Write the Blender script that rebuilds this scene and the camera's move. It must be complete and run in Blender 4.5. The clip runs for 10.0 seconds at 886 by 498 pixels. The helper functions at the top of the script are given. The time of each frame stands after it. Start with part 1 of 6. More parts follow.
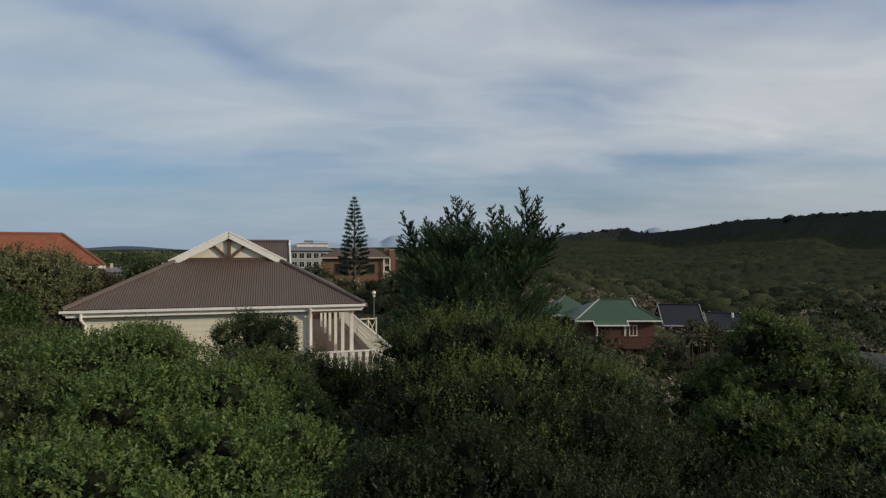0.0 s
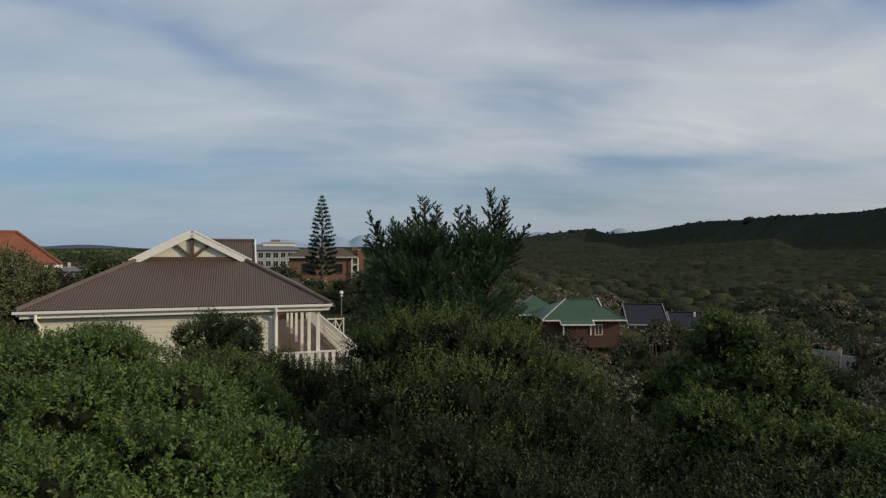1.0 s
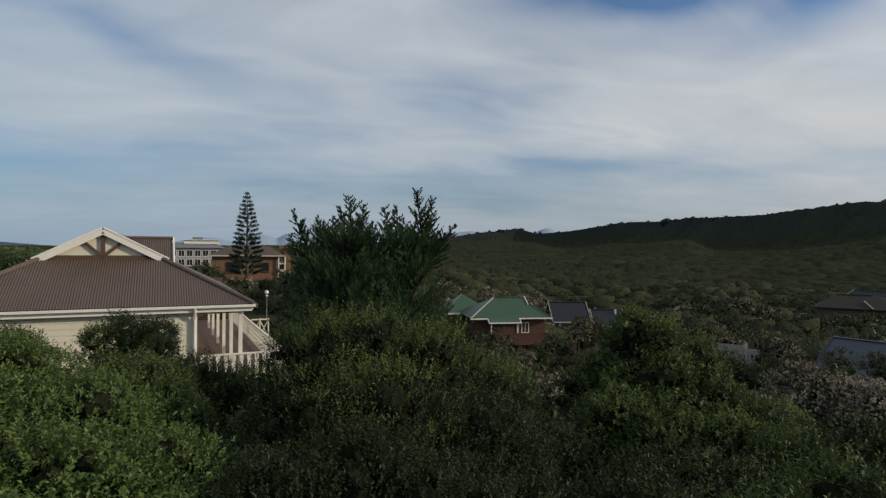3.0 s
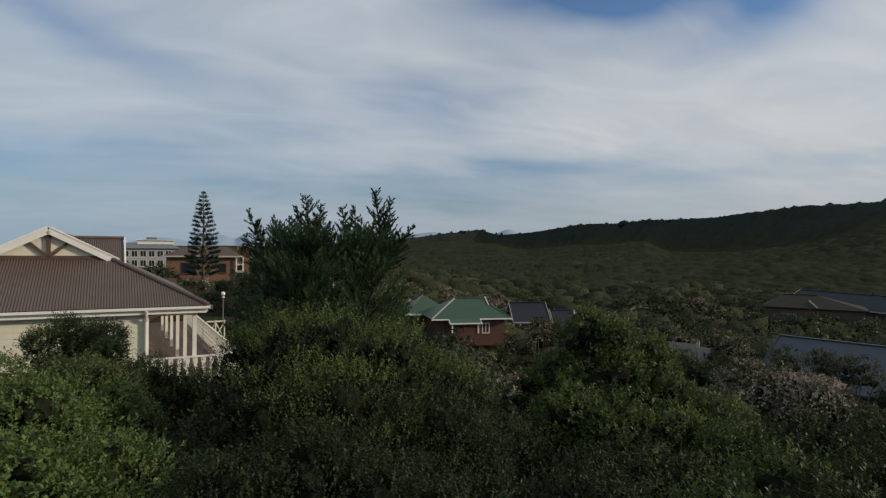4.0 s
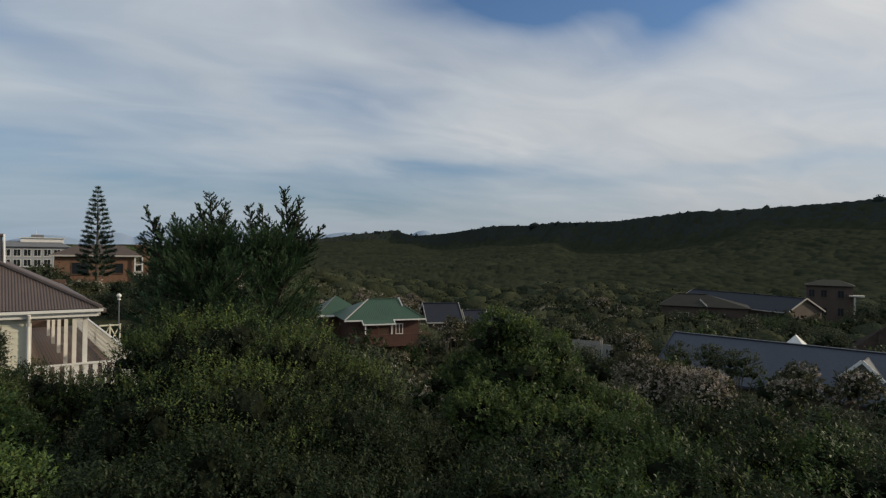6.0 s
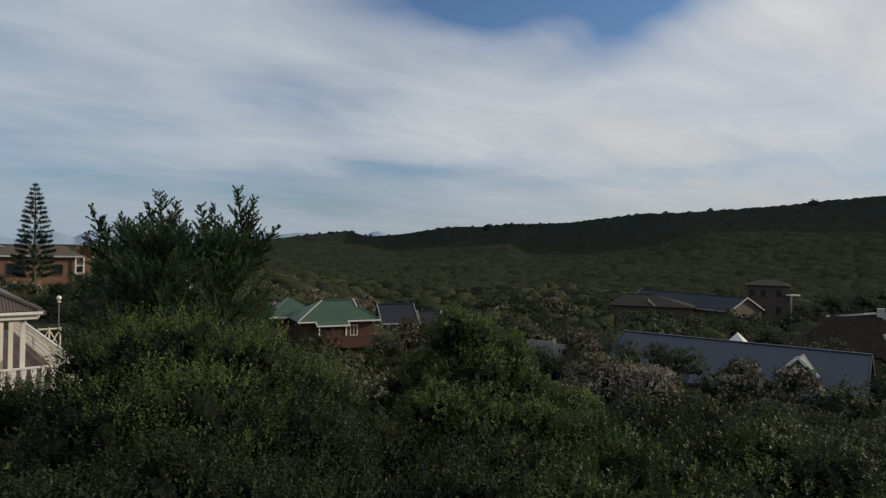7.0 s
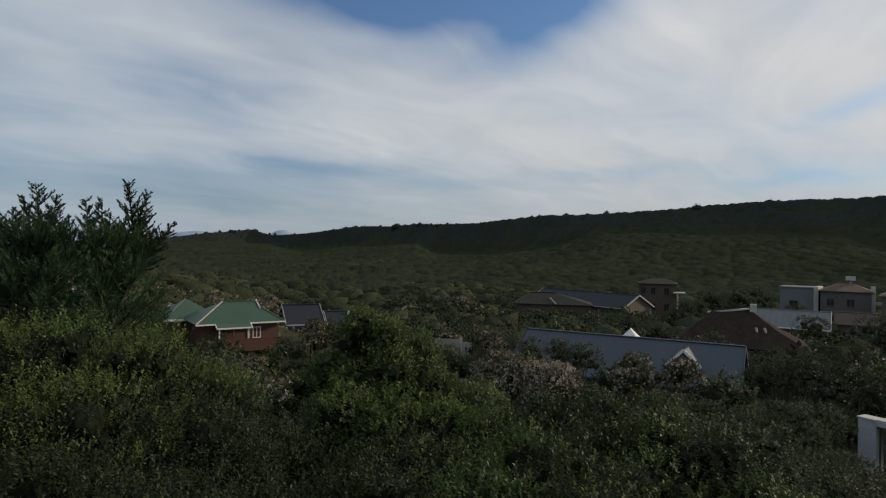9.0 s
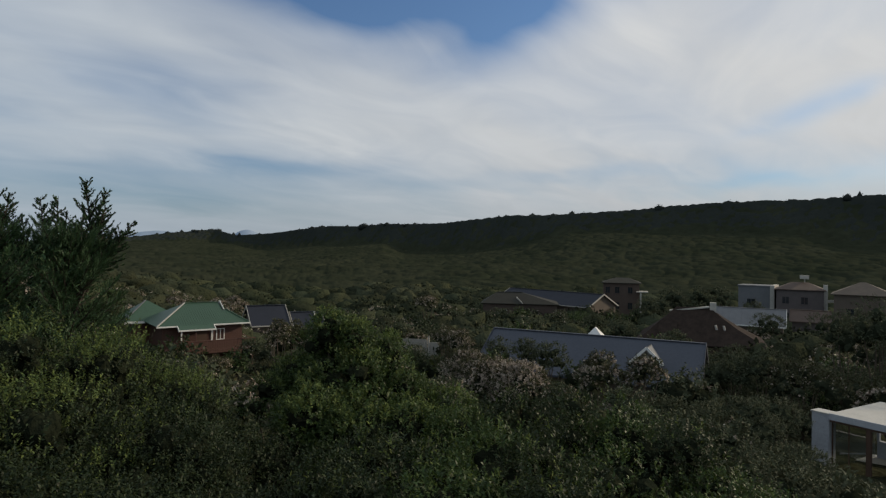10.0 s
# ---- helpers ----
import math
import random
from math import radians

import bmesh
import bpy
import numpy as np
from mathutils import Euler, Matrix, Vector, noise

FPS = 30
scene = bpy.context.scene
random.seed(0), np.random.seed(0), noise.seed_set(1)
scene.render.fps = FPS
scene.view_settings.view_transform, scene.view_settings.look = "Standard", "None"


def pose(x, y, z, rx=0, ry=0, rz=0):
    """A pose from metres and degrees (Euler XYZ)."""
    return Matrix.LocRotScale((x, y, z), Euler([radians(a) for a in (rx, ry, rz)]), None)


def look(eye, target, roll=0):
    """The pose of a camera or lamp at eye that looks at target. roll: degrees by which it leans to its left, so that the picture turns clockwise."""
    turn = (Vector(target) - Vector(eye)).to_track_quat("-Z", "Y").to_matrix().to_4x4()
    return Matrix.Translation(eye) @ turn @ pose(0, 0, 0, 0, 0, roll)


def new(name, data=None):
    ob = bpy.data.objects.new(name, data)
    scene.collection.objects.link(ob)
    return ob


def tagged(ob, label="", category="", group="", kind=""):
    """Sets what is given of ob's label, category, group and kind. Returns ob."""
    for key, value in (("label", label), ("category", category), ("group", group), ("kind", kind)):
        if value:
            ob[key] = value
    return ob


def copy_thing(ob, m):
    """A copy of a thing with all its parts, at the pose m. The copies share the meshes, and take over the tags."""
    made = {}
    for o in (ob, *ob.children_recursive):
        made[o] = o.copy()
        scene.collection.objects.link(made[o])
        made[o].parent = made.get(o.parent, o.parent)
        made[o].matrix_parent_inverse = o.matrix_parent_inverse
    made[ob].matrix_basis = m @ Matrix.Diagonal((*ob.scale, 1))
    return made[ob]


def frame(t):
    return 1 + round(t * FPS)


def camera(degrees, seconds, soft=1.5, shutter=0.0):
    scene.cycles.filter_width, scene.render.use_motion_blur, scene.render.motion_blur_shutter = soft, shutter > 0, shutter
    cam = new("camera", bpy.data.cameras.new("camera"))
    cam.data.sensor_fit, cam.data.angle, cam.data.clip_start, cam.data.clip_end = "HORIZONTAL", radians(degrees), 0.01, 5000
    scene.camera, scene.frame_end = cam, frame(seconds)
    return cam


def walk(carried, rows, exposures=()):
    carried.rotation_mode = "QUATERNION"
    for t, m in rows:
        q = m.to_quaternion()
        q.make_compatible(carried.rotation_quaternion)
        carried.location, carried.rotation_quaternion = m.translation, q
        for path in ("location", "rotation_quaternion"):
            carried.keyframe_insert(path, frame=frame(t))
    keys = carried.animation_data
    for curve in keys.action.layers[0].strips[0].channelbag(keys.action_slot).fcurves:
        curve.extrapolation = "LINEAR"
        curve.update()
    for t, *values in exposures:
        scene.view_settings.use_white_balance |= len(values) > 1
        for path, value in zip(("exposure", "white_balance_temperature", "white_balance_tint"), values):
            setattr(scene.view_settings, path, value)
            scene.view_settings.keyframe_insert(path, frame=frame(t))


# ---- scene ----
# ---- camera ----
cam = camera(73.13, 10.0, soft=1.3)
PATH = [
    (0.0, pose(0.000, 0.000, 10.000, 90.101, 0.050, 0.028)),
    (0.5, pose(0.012, -0.011, 10.001, 90.090, -0.045, -1.444)),
    (1.0, pose(0.039, -0.012, 10.004, 90.084, -0.137, -2.962)),
    (1.5, pose(0.052, -0.015, 10.005, 90.085, -0.159, -4.588)),
    (2.0, pose(0.075, -0.023, 10.007, 90.090, -0.196, -6.218)),
    (2.5, pose(0.098, -0.006, 10.026, 90.014, -0.320, -7.875)),
    (4.0, pose(0.200, -0.024, 10.017, 90.126, -0.506, -13.260)),
    (4.5, pose(0.247, -0.041, 10.014, 90.162, -0.583, -15.125)),
    (5.0, pose(0.294, -0.061, 10.016, 90.203, -0.652, -17.071)),
    (5.5, pose(0.288, -0.065, 10.020, 90.225, -0.750, -19.265)),
    (7.0, pose(0.206, -0.088, 10.014, 90.432, -0.904, -25.762)),
    (7.5, pose(0.199, -0.078, 10.016, 90.447, -0.949, -28.053)),
    (8.0, pose(0.195, -0.082, 10.019, 90.468, -1.054, -30.163)),
    (8.5, pose(0.209, -0.058, 10.010, 90.514, -1.047, -32.553)),
    (9.0, pose(0.215, -0.043, 10.010, 90.555, -1.049, -34.576)),
    (9.5, pose(0.208, -0.034, 10.009, 90.583, -1.017, -36.238)),
    (10.0, pose(0.209, -0.031, 10.009, 90.609, -0.971, -37.709)),
]
walk(cam, PATH)

# ---- sky, sun ----
SUN_AZ, SUN_EL = 107.0, 22.0          # degrees clockwise from +y, above the horizon


def node(nt, kind, **kw):
    n = nt.nodes.new(kind)
    for k, v in kw.items():
        if k == "op":
            n.operation = v
        elif k == "blend":
            n.blend_type = v
        elif k == "dtype":
            n.data_type = v
    return n


def calc(nt, op, a, b=None, c=None):
    n = node(nt, "ShaderNodeMath", op=op)
    for i, v in enumerate((a, b, c)):
        if v is None:
            continue
        if isinstance(v, (int, float)):
            n.inputs[i].default_value = v
        else:
            nt.links.new(v, n.inputs[i])
    return n.outputs[0]


def mixcol(nt, fac, a, b, blend="MIX"):
    n = node(nt, "ShaderNodeMix", dtype="RGBA", blend=blend)
    for s, v in ((0, fac), (6, a), (7, b)):
        if isinstance(v, (int, float)):
            n.inputs[s].default_value = v
        elif isinstance(v, tuple):
            n.inputs[s].default_value = (*v, 1.0)
        else:
            nt.links.new(v, n.inputs[s])
    return n.outputs[2]


def ramp(nt, src, stops):
    n = nt.nodes.new("ShaderNodeValToRGB")
    while len(n.color_ramp.elements) < len(stops):
        n.color_ramp.elements.new(0.5)
    for e, (p, c) in zip(n.color_ramp.elements, stops):
        e.position = p
        e.color = (c, c, c, 1) if isinstance(c, (int, float)) else (*c, 1)
    nt.links.new(src, n.inputs[0])
    return n.outputs[0]


def noise_tex(nt, vec, scale, detail=4.0, rough=0.55, distort=0.0):
    n = nt.nodes.new("ShaderNodeTexNoise")
    n.inputs["Scale"].default_value = scale
    n.inputs["Detail"].default_value = detail
    n.inputs["Roughness"].default_value = rough
    n.inputs["Distortion"].default_value = distort
    if vec is not None:
        nt.links.new(vec, n.inputs["Vector"])
    return n.outputs[0]


world = bpy.data.worlds.new("sky")
scene.world = world
world.use_nodes = True
nt = world.node_tree
nt.nodes.clear()
out = nt.nodes.new("ShaderNodeOutputWorld")
bg = nt.nodes.new("ShaderNodeBackground")
nt.links.new(bg.outputs[0], out.inputs[0])
sky = nt.nodes.new("ShaderNodeTexSky")
sky.sky_type = "NISHITA"
sky.sun_disc = False
sky.sun_elevation = radians(SUN_EL)
sky.sun_rotation = radians(SUN_AZ)
sky.dust_density = 1.5
sky.ozone_density = 2.0
tc = nt.nodes.new("ShaderNodeTexCoord")
sep = nt.nodes.new("ShaderNodeSeparateXYZ")
nt.links.new(tc.outputs["Generated"], sep.inputs[0])
dx, dy, dz = sep.outputs
az = calc(nt, "MULTIPLY", calc(nt, "ARCTAN2", dx, dy), 57.2958)
el = calc(nt, "MULTIPLY", calc(nt, "ARCSINE", dz), 57.2958)
# the cloud sheet lies on a plane above: streaks narrow towards the horizon
inv = calc(nt, "DIVIDE", 1.0, calc(nt, "ADD", calc(nt, "MAXIMUM", dz, 0.0), 0.20))
cx, cy = calc(nt, "MULTIPLY", dx, inv), calc(nt, "MULTIPLY", dy, inv)
comb = nt.nodes.new("ShaderNodeCombineXYZ")
nt.links.new(calc(nt, "ADD", calc(nt, "MULTIPLY", cx, 0.55), calc(nt, "MULTIPLY", cy, 0.35)), comb.inputs[0])
nt.links.new(calc(nt, "SUBTRACT", cy, calc(nt, "MULTIPLY", cx, 0.25)), comb.inputs[1])
big = noise_tex(nt, comb.outputs[0], 1.1, 2.0, 0.5, 0.4)
fine = noise_tex(nt, comb.outputs[0], 2.8, 5.0, 0.5, 1.6)
wob = noise_tex(nt, comb.outputs[0], 2.2, 3.0, 0.5, 0.3)
wobble = calc(nt, "SUBTRACT", wob, 0.5)


def gap(a0, e0, sa, se, lean, amount):
    """A thin place in the cloud sheet round azimuth a0, elevation e0."""
    a = calc(nt, "SUBTRACT", calc(nt, "ADD", az, calc(nt, "MULTIPLY", wobble, 14.0)), a0)
    e = calc(nt, "SUBTRACT", calc(nt, "ADD", el, calc(nt, "MULTIPLY", wobble, 5.0)), e0)
    e = calc(nt, "SUBTRACT", e, calc(nt, "MULTIPLY", a, lean))
    q = calc(nt, "ADD", calc(nt, "POWER", calc(nt, "DIVIDE", calc(nt, "ABSOLUTE", a), sa), 2.0),
             calc(nt, "POWER", calc(nt, "DIVIDE", calc(nt, "ABSOLUTE", e), se), 2.0))
    return calc(nt, "MULTIPLY", calc(nt, "EXPONENT", calc(nt, "MULTIPLY", q, -1.0)), amount)


holes = None
for g in ((31, 24.2, 12, 4.0, 0.0, 0.85), (42, 19.6, 7, 2.6, 0.25, 0.36), (47, 23.8, 9, 3.0, 0.05, 0.65),
          (-21, 17.6, 13, 2.0, -0.24, 0.36), (12.5, 13.8, 9, 2.6, -0.22, 0.46), (-34, 6.5, 15, 2.6, 0.02, 0.50),
          (2, 6.0, 26, 2.8, 0.0, 0.40), (48, 7.2, 12, 0.7, 0.05, 0.32), (66, 6.6, 10, 1.0, 0.05, 0.48), (70, 12.6, 4, 1.1, 0.3, 0.42),
          (-33, 22.5, 10, 2.2, -0.1, 0.30), (-4, 11.0, 9, 1.0, -0.05, 0.16), (22, 7.6, 9, 0.8, 0.04, 0.20), (18, 6.3, 17, 3.0, 0.0, 0.26)):
    h = gap(*g)
    holes = h if holes is None else calc(nt, "ADD", holes, h)
cover = calc(nt, "ADD", calc(nt, "MULTIPLY_ADD", big, 0.9, 0.33), calc(nt, "MULTIPLY_ADD", fine, 0.28, -0.14))
cover = calc(nt, "SUBTRACT", cover, holes)
cover = ramp(nt, cover, ((0.08, 0.02), (0.45, 0.52), (0.85, 0.97)))
# cloud light: brighter and warmer towards the sun's side, softly mottled
side = calc(nt, "MULTIPLY_ADD", dx, 0.62, 0.42)
cloud = mixcol(nt, side, (0.43, 0.507, 0.577), (0.675, 0.675, 0.667))
tone = ramp(nt, calc(nt, "ADD", calc(nt, "MULTIPLY", fine, 0.55), calc(nt, "MULTIPLY", wob, 0.45)), ((0.3, 0.90), (0.7, 1.05)))
cloud = mixcol(nt, 1.0, cloud, tone, "MULTIPLY")
clear = mixcol(nt, 1.0, sky.outputs[0], (0.057, 0.081, 0.105), "MULTIPLY")
col = mixcol(nt, cover, clear, cloud)
# thicker air low down
low = calc(nt, "EXPONENT", calc(nt, "MULTIPLY", calc(nt, "MAXIMUM", el, 0.0), -0.15))
col = mixcol(nt, calc(nt, "MULTIPLY", low, 0.9), col, mixcol(nt, side, (0.25, 0.352, 0.462), (0.315, 0.345, 0.38)))
nt.links.new(col, bg.inputs[0])
bg.inputs[1].default_value = 1.0

sun_data = bpy.data.lights.new("sun", "SUN")
sun_data.energy, sun_data.angle, sun_data.color = 2.8, radians(3.0), (1.0, 0.84, 0.62)
sun = new("sun", sun_data)
a_, e_ = radians(SUN_AZ), radians(SUN_EL)
sun.matrix_world = look((0, 0, 60), (-math.sin(a_) * math.cos(e_), -math.cos(a_) * math.cos(e_), 60 - math.sin(e_)))


# ---- materials ----
def material(name, base, second=None, rough=0.7, metal=0.0, scale=6.0, fine=60.0, bump=0.15, island=0.0, obrand=0.0,
             dirt=0.25, spec=0.5, translucent=0.0, coord="Object", stretch=(1, 1, 1), relief=0.02):
    m = bpy.data.materials.new(name)
    m.use_nodes = True
    t = m.node_tree
    bs = t.nodes["Principled BSDF"]
    tcn = t.nodes.new("ShaderNodeTexCoord")
    mp = t.nodes.new("ShaderNodeMapping")
    mp.inputs["Scale"].default_value = stretch
    t.links.new(tcn.outputs[coord], mp.inputs[0])
    vec = mp.outputs[0]
    n1 = noise_tex(t, vec, scale, 5.0, 0.6)
    n2 = noise_tex(t, vec, fine, 4.0, 0.6)
    second = second or tuple(c * 0.7 for c in base)
    c = mixcol(t, ramp(t, n1, ((0.3, 0.0), (0.7, 1.0))), base, second)
    c = mixcol(t, calc(t, "MULTIPLY", ramp(t, n2, ((0.35, 0.0), (0.7, 1.0))), dirt), c, tuple(x * 0.45 for x in base))
    rnd = None
    if island:
        g = t.nodes.new("ShaderNodeNewGeometry")
        rnd, amt = g.outputs["Random Per Island"], island
    elif obrand:
        g = t.nodes.new("ShaderNodeObjectInfo")
        rnd, amt = g.outputs["Random"], obrand
    if rnd is not None:
        hsv = t.nodes.new("ShaderNodeHueSaturation")
        t.links.new(c, hsv.inputs["Color"])
        t.links.new(calc(t, "MULTIPLY_ADD", rnd, amt * 1.6, 1.0 - amt * 0.8), hsv.inputs["Value"])
        r2 = calc(t, "FRACT", calc(t, "MULTIPLY", rnd, 17.3))
        t.links.new(calc(t, "MULTIPLY_ADD", r2, amt * 0.10, 0.5 - amt * 0.06), hsv.inputs["Hue"])
        t.links.new(calc(t, "MULTIPLY_ADD", r2, -amt * 0.5, 1.0 + amt * 0.15), hsv.inputs["Saturation"])
        c = hsv.outputs[0]
    t.links.new(c, bs.inputs["Base Color"])
    bs.inputs["Roughness"].default_value = rough
    bs.inputs["Metallic"].default_value = metal
    bs.inputs["Specular IOR Level"].default_value = spec
    if bump:
        b = t.nodes.new("ShaderNodeBump")
        b.inputs["Strength"].default_value = bump
        b.inputs["Distance"].default_value = relief
        t.links.new(n2, b.inputs["Height"])
        t.links.new(b.outputs[0], bs.inputs["Normal"])
    if translucent:
        tr = t.nodes.new("ShaderNodeBsdfTranslucent")
        t.links.new(c, tr.inputs[0])
        mx = t.nodes.new("ShaderNodeMixShader")
        mx.inputs[0].default_value = translucent
        t.links.new(bs.outputs[0], mx.inputs[1])
        t.links.new(tr.outputs[0], mx.inputs[2])
        t.links.new(mx.outputs[0], t.nodes["Material Output"].inputs[0])
    return m


def leafmat(name, base, second, rough=0.5, island=0.5, spec=0.4, translucent=0.3):
    return material(name, base, second, rough=rough, scale=0.9, fine=9.0, bump=0, island=island, dirt=0.3, spec=spec,
                    translucent=translucent)


M_LEAF_L = leafmat("broad_leaf_green", (0.114, 0.186, 0.046), (0.076, 0.132, 0.036), rough=0.5, spec=0.22, island=0.45)
M_LEAF_M = leafmat("small_leaf_olive", (0.034, 0.052, 0.020), (0.024, 0.038, 0.016), rough=0.5, spec=0.16, island=0.55)
M_LEAF_R = leafmat("fresh_leaf_green", (0.053, 0.092, 0.023), (0.036, 0.064, 0.018), rough=0.5, spec=0.20, island=0.45)
M_LEAF_D = leafmat("dull_leaf_green", (0.074, 0.088, 0.050), (0.054, 0.066, 0.038), rough=0.7, spec=0.10, translucent=0.15, island=0.32)
M_LEAF_W = leafmat("brown_leaf", (0.060, 0.052, 0.030), (0.045, 0.042, 0.024), rough=0.75, spec=0.1, translucent=0.15)
M_LEAF_P = leafmat("grey_leaf", (0.088, 0.092, 0.045), (0.056, 0.058, 0.030), rough=0.75, spec=0.1, translucent=0.15)
# Young leaf, lightened to carry the sunlight on the shrub tops.
M_SUNTIP = leafmat("sunlit_young_leaf", (0.128, 0.172, 0.050), (0.094, 0.134, 0.040), rough=0.6, spec=0.12, translucent=0.35, island=0.35)
M_FLOWER = leafmat("dry_flower_head", (0.46, 0.405, 0.33), (0.30, 0.255, 0.20), rough=0.8, spec=0.1, translucent=0.2)
M_NEEDLE = leafmat("cypress_foliage", (0.058, 0.116, 0.048), (0.039, 0.083, 0.037), rough=0.55, spec=0.25, translucent=0.3)
M_NORFOLK = leafmat("pine_foliage", (0.034, 0.064, 0.042), (0.026, 0.048, 0.033), spec=0.2, translucent=0.15)
M_BARK = material("bark", (0.11, 0.085, 0.06), (0.07, 0.055, 0.04), rough=0.9, scale=5, fine=40, bump=0.5)
M_DARKBARK = material("dark_bark", (0.04, 0.03, 0.022), (0.028, 0.022, 0.016), rough=0.9, scale=5, fine=40, bump=0.5)
# Near-black core colour stands in for the shade deep inside a bush.
M_SHADECORE = material("dark_shade_core", (0.020, 0.024, 0.014), (0.014, 0.017, 0.011), rough=1.0, spec=0.0, scale=3, fine=18, bump=0.6, relief=0.05)
# Paler core for farther bushes, with haze lift in its colour.
M_SCRUBCORE = material("pale_shade_core", (0.036, 0.043, 0.027), (0.027, 0.033, 0.021), rough=1.0, spec=0.0, scale=3, fine=14, bump=0.6, relief=0.05)
M_GROUND = material("scrub_ground", (0.045, 0.049, 0.029), (0.042, 0.042, 0.026), rough=0.95, spec=0.0, scale=0.05, fine=0.7, bump=1.0, dirt=0.6, relief=0.6)
M_VALLEY = material("valley_scrub", (0.055, 0.060, 0.036), (0.027, 0.036, 0.020), rough=0.95, scale=0.025, fine=1.5, bump=1.0, spec=0.0,
                    island=0.32, dirt=0.35, relief=0.5)
M_RIDGE = material("ridge_forest", (0.034, 0.039, 0.034), (0.027, 0.032, 0.029), rough=0.95, scale=0.03, fine=0.5, bump=0.3, spec=0.0,
                   dirt=0.3, relief=0.5)
M_SLOPE = material("slope_scrub", (0.041, 0.045, 0.029), (0.023, 0.029, 0.018), rough=0.95, scale=0.03, fine=0.16, bump=0.3, spec=0.0,
                   dirt=0.6, relief=0.5)
M_COAST = material("coast_trees", (0.072, 0.100, 0.042), (0.050, 0.074, 0.032), rough=0.95, scale=0.03, fine=1.0, bump=1.0, spec=0.0,
                   island=0.5, dirt=0.6, relief=0.8)
M_ROOF = material("corrugated_roof_paint", (0.105, 0.074, 0.061), (0.086, 0.061, 0.052), rough=0.5, scale=1.2, fine=14, bump=0.05)
M_WHITE = material("white_trim_paint", (0.78, 0.77, 0.73), (0.70, 0.68, 0.63), rough=0.5, scale=3, fine=25, bump=0.05, dirt=0.12)
M_CREAM = material("cream_board_paint", (0.68, 0.655, 0.53), (0.62, 0.595, 0.48), rough=0.6, scale=2, fine=18, bump=0.06, dirt=0.12)
M_BROWNWOOD = material("dark_timber", (0.10, 0.055, 0.035), (0.07, 0.04, 0.026), rough=0.7, scale=4, fine=30, bump=0.2, stretch=(1, 1, 6))
M_DECK = material("deck_board", (0.17, 0.115, 0.09), (0.13, 0.09, 0.07), rough=0.75, scale=3, fine=25, bump=0.2, obrand=0.3)
M_TILE = material("terracotta_tile", (0.215, 0.070, 0.030), (0.175, 0.056, 0.025), rough=0.8, scale=1.5, fine=12, bump=0.2, obrand=0.12)
M_BRICK = material("orange_brick", (0.21, 0.115, 0.070), (0.155, 0.085, 0.054), rough=0.9, scale=2, fine=14, bump=0.3)
M_BROWNTILE = material("brown_roof_tile", (0.085, 0.056, 0.042), (0.064, 0.042, 0.033), rough=0.8, scale=1, fine=8, bump=0.3)
M_GREEN = material("green_metal_roof", (0.046, 0.094, 0.060), (0.038, 0.078, 0.050), rough=0.5, spec=0.3, scale=1.0, fine=8, bump=0.05)
M_REDWOOD = material("red_timber_cladding", (0.100, 0.042, 0.028), (0.075, 0.033, 0.023), rough=0.7, scale=2, fine=14, bump=0.2)
M_SLATE = material("blue_grey_roof", (0.026, 0.030, 0.042), (0.021, 0.025, 0.035), rough=0.65, spec=0.15, scale=0.8, fine=6, bump=0.1)
M_BLUE = material("blue_metal_roof", (0.076, 0.085, 0.106), (0.067, 0.076, 0.096), rough=0.65, spec=0.15, scale=0.5, fine=5, bump=0.08)
M_THATCH = material("thatch", (0.046, 0.034, 0.028), (0.026, 0.020, 0.017), rough=0.95, spec=0.05, scale=1.8, fine=9, bump=0.6, stretch=(1, 1, 0.3))
M_DULLROOF = material("dull_grey_tile", (0.036, 0.036, 0.030), (0.028, 0.028, 0.024), rough=0.85, spec=0.15, scale=0.8, fine=6, bump=0.3)
M_CEMENT = material("pale_cement", (0.48, 0.45, 0.40), (0.38, 0.36, 0.32), rough=0.9, scale=1.5, fine=12, bump=0.2)
M_PLASTER = material("tan_plaster", (0.130, 0.100, 0.077), (0.100, 0.080, 0.062), rough=0.9, scale=1, fine=9, bump=0.1)
M_WPLASTER = material("white_plaster", (0.76, 0.75, 0.72), (0.66, 0.65, 0.62), rough=0.85, scale=1, fine=9, bump=0.1, dirt=0.2)
M_BROWNWALL = material("brown_face_brick", (0.090, 0.064, 0.050), (0.070, 0.050, 0.040), rough=0.9, scale=1, fine=10, bump=0.2)
M_GREYROOF = material("grey_fibre_roof", (0.155, 0.16, 0.168), (0.125, 0.13, 0.137), rough=0.8, scale=0.8, fine=8, bump=0.1)
# Air haze is mixed into the mountains' base colour.
M_HAZE = material("hazed_mountain", (0.29, 0.36, 0.46), (0.27, 0.34, 0.44), rough=1, scale=0.002, fine=0.01, bump=0, dirt=0.1, spec=0)
M_FARHILL = material("far_hill", (0.085, 0.105, 0.145), (0.075, 0.095, 0.13), rough=1, scale=0.002, fine=0.01, bump=0, dirt=0.1, spec=0)
M_GREYWALL = material("grey_painted_wall", (0.36, 0.37, 0.38), (0.29, 0.30, 0.31), rough=0.85, scale=1, fine=9, bump=0.1, dirt=0.2)
M_FENCE = material("weathered_fence_board", (0.36, 0.345, 0.31), (0.28, 0.27, 0.24), rough=0.9, scale=2, fine=14, bump=0.2)
M_LEAF_G = leafmat("olive_garden_leaf", (0.150, 0.165, 0.078), (0.105, 0.120, 0.058), rough=0.7, spec=0.12, translucent=0.2)
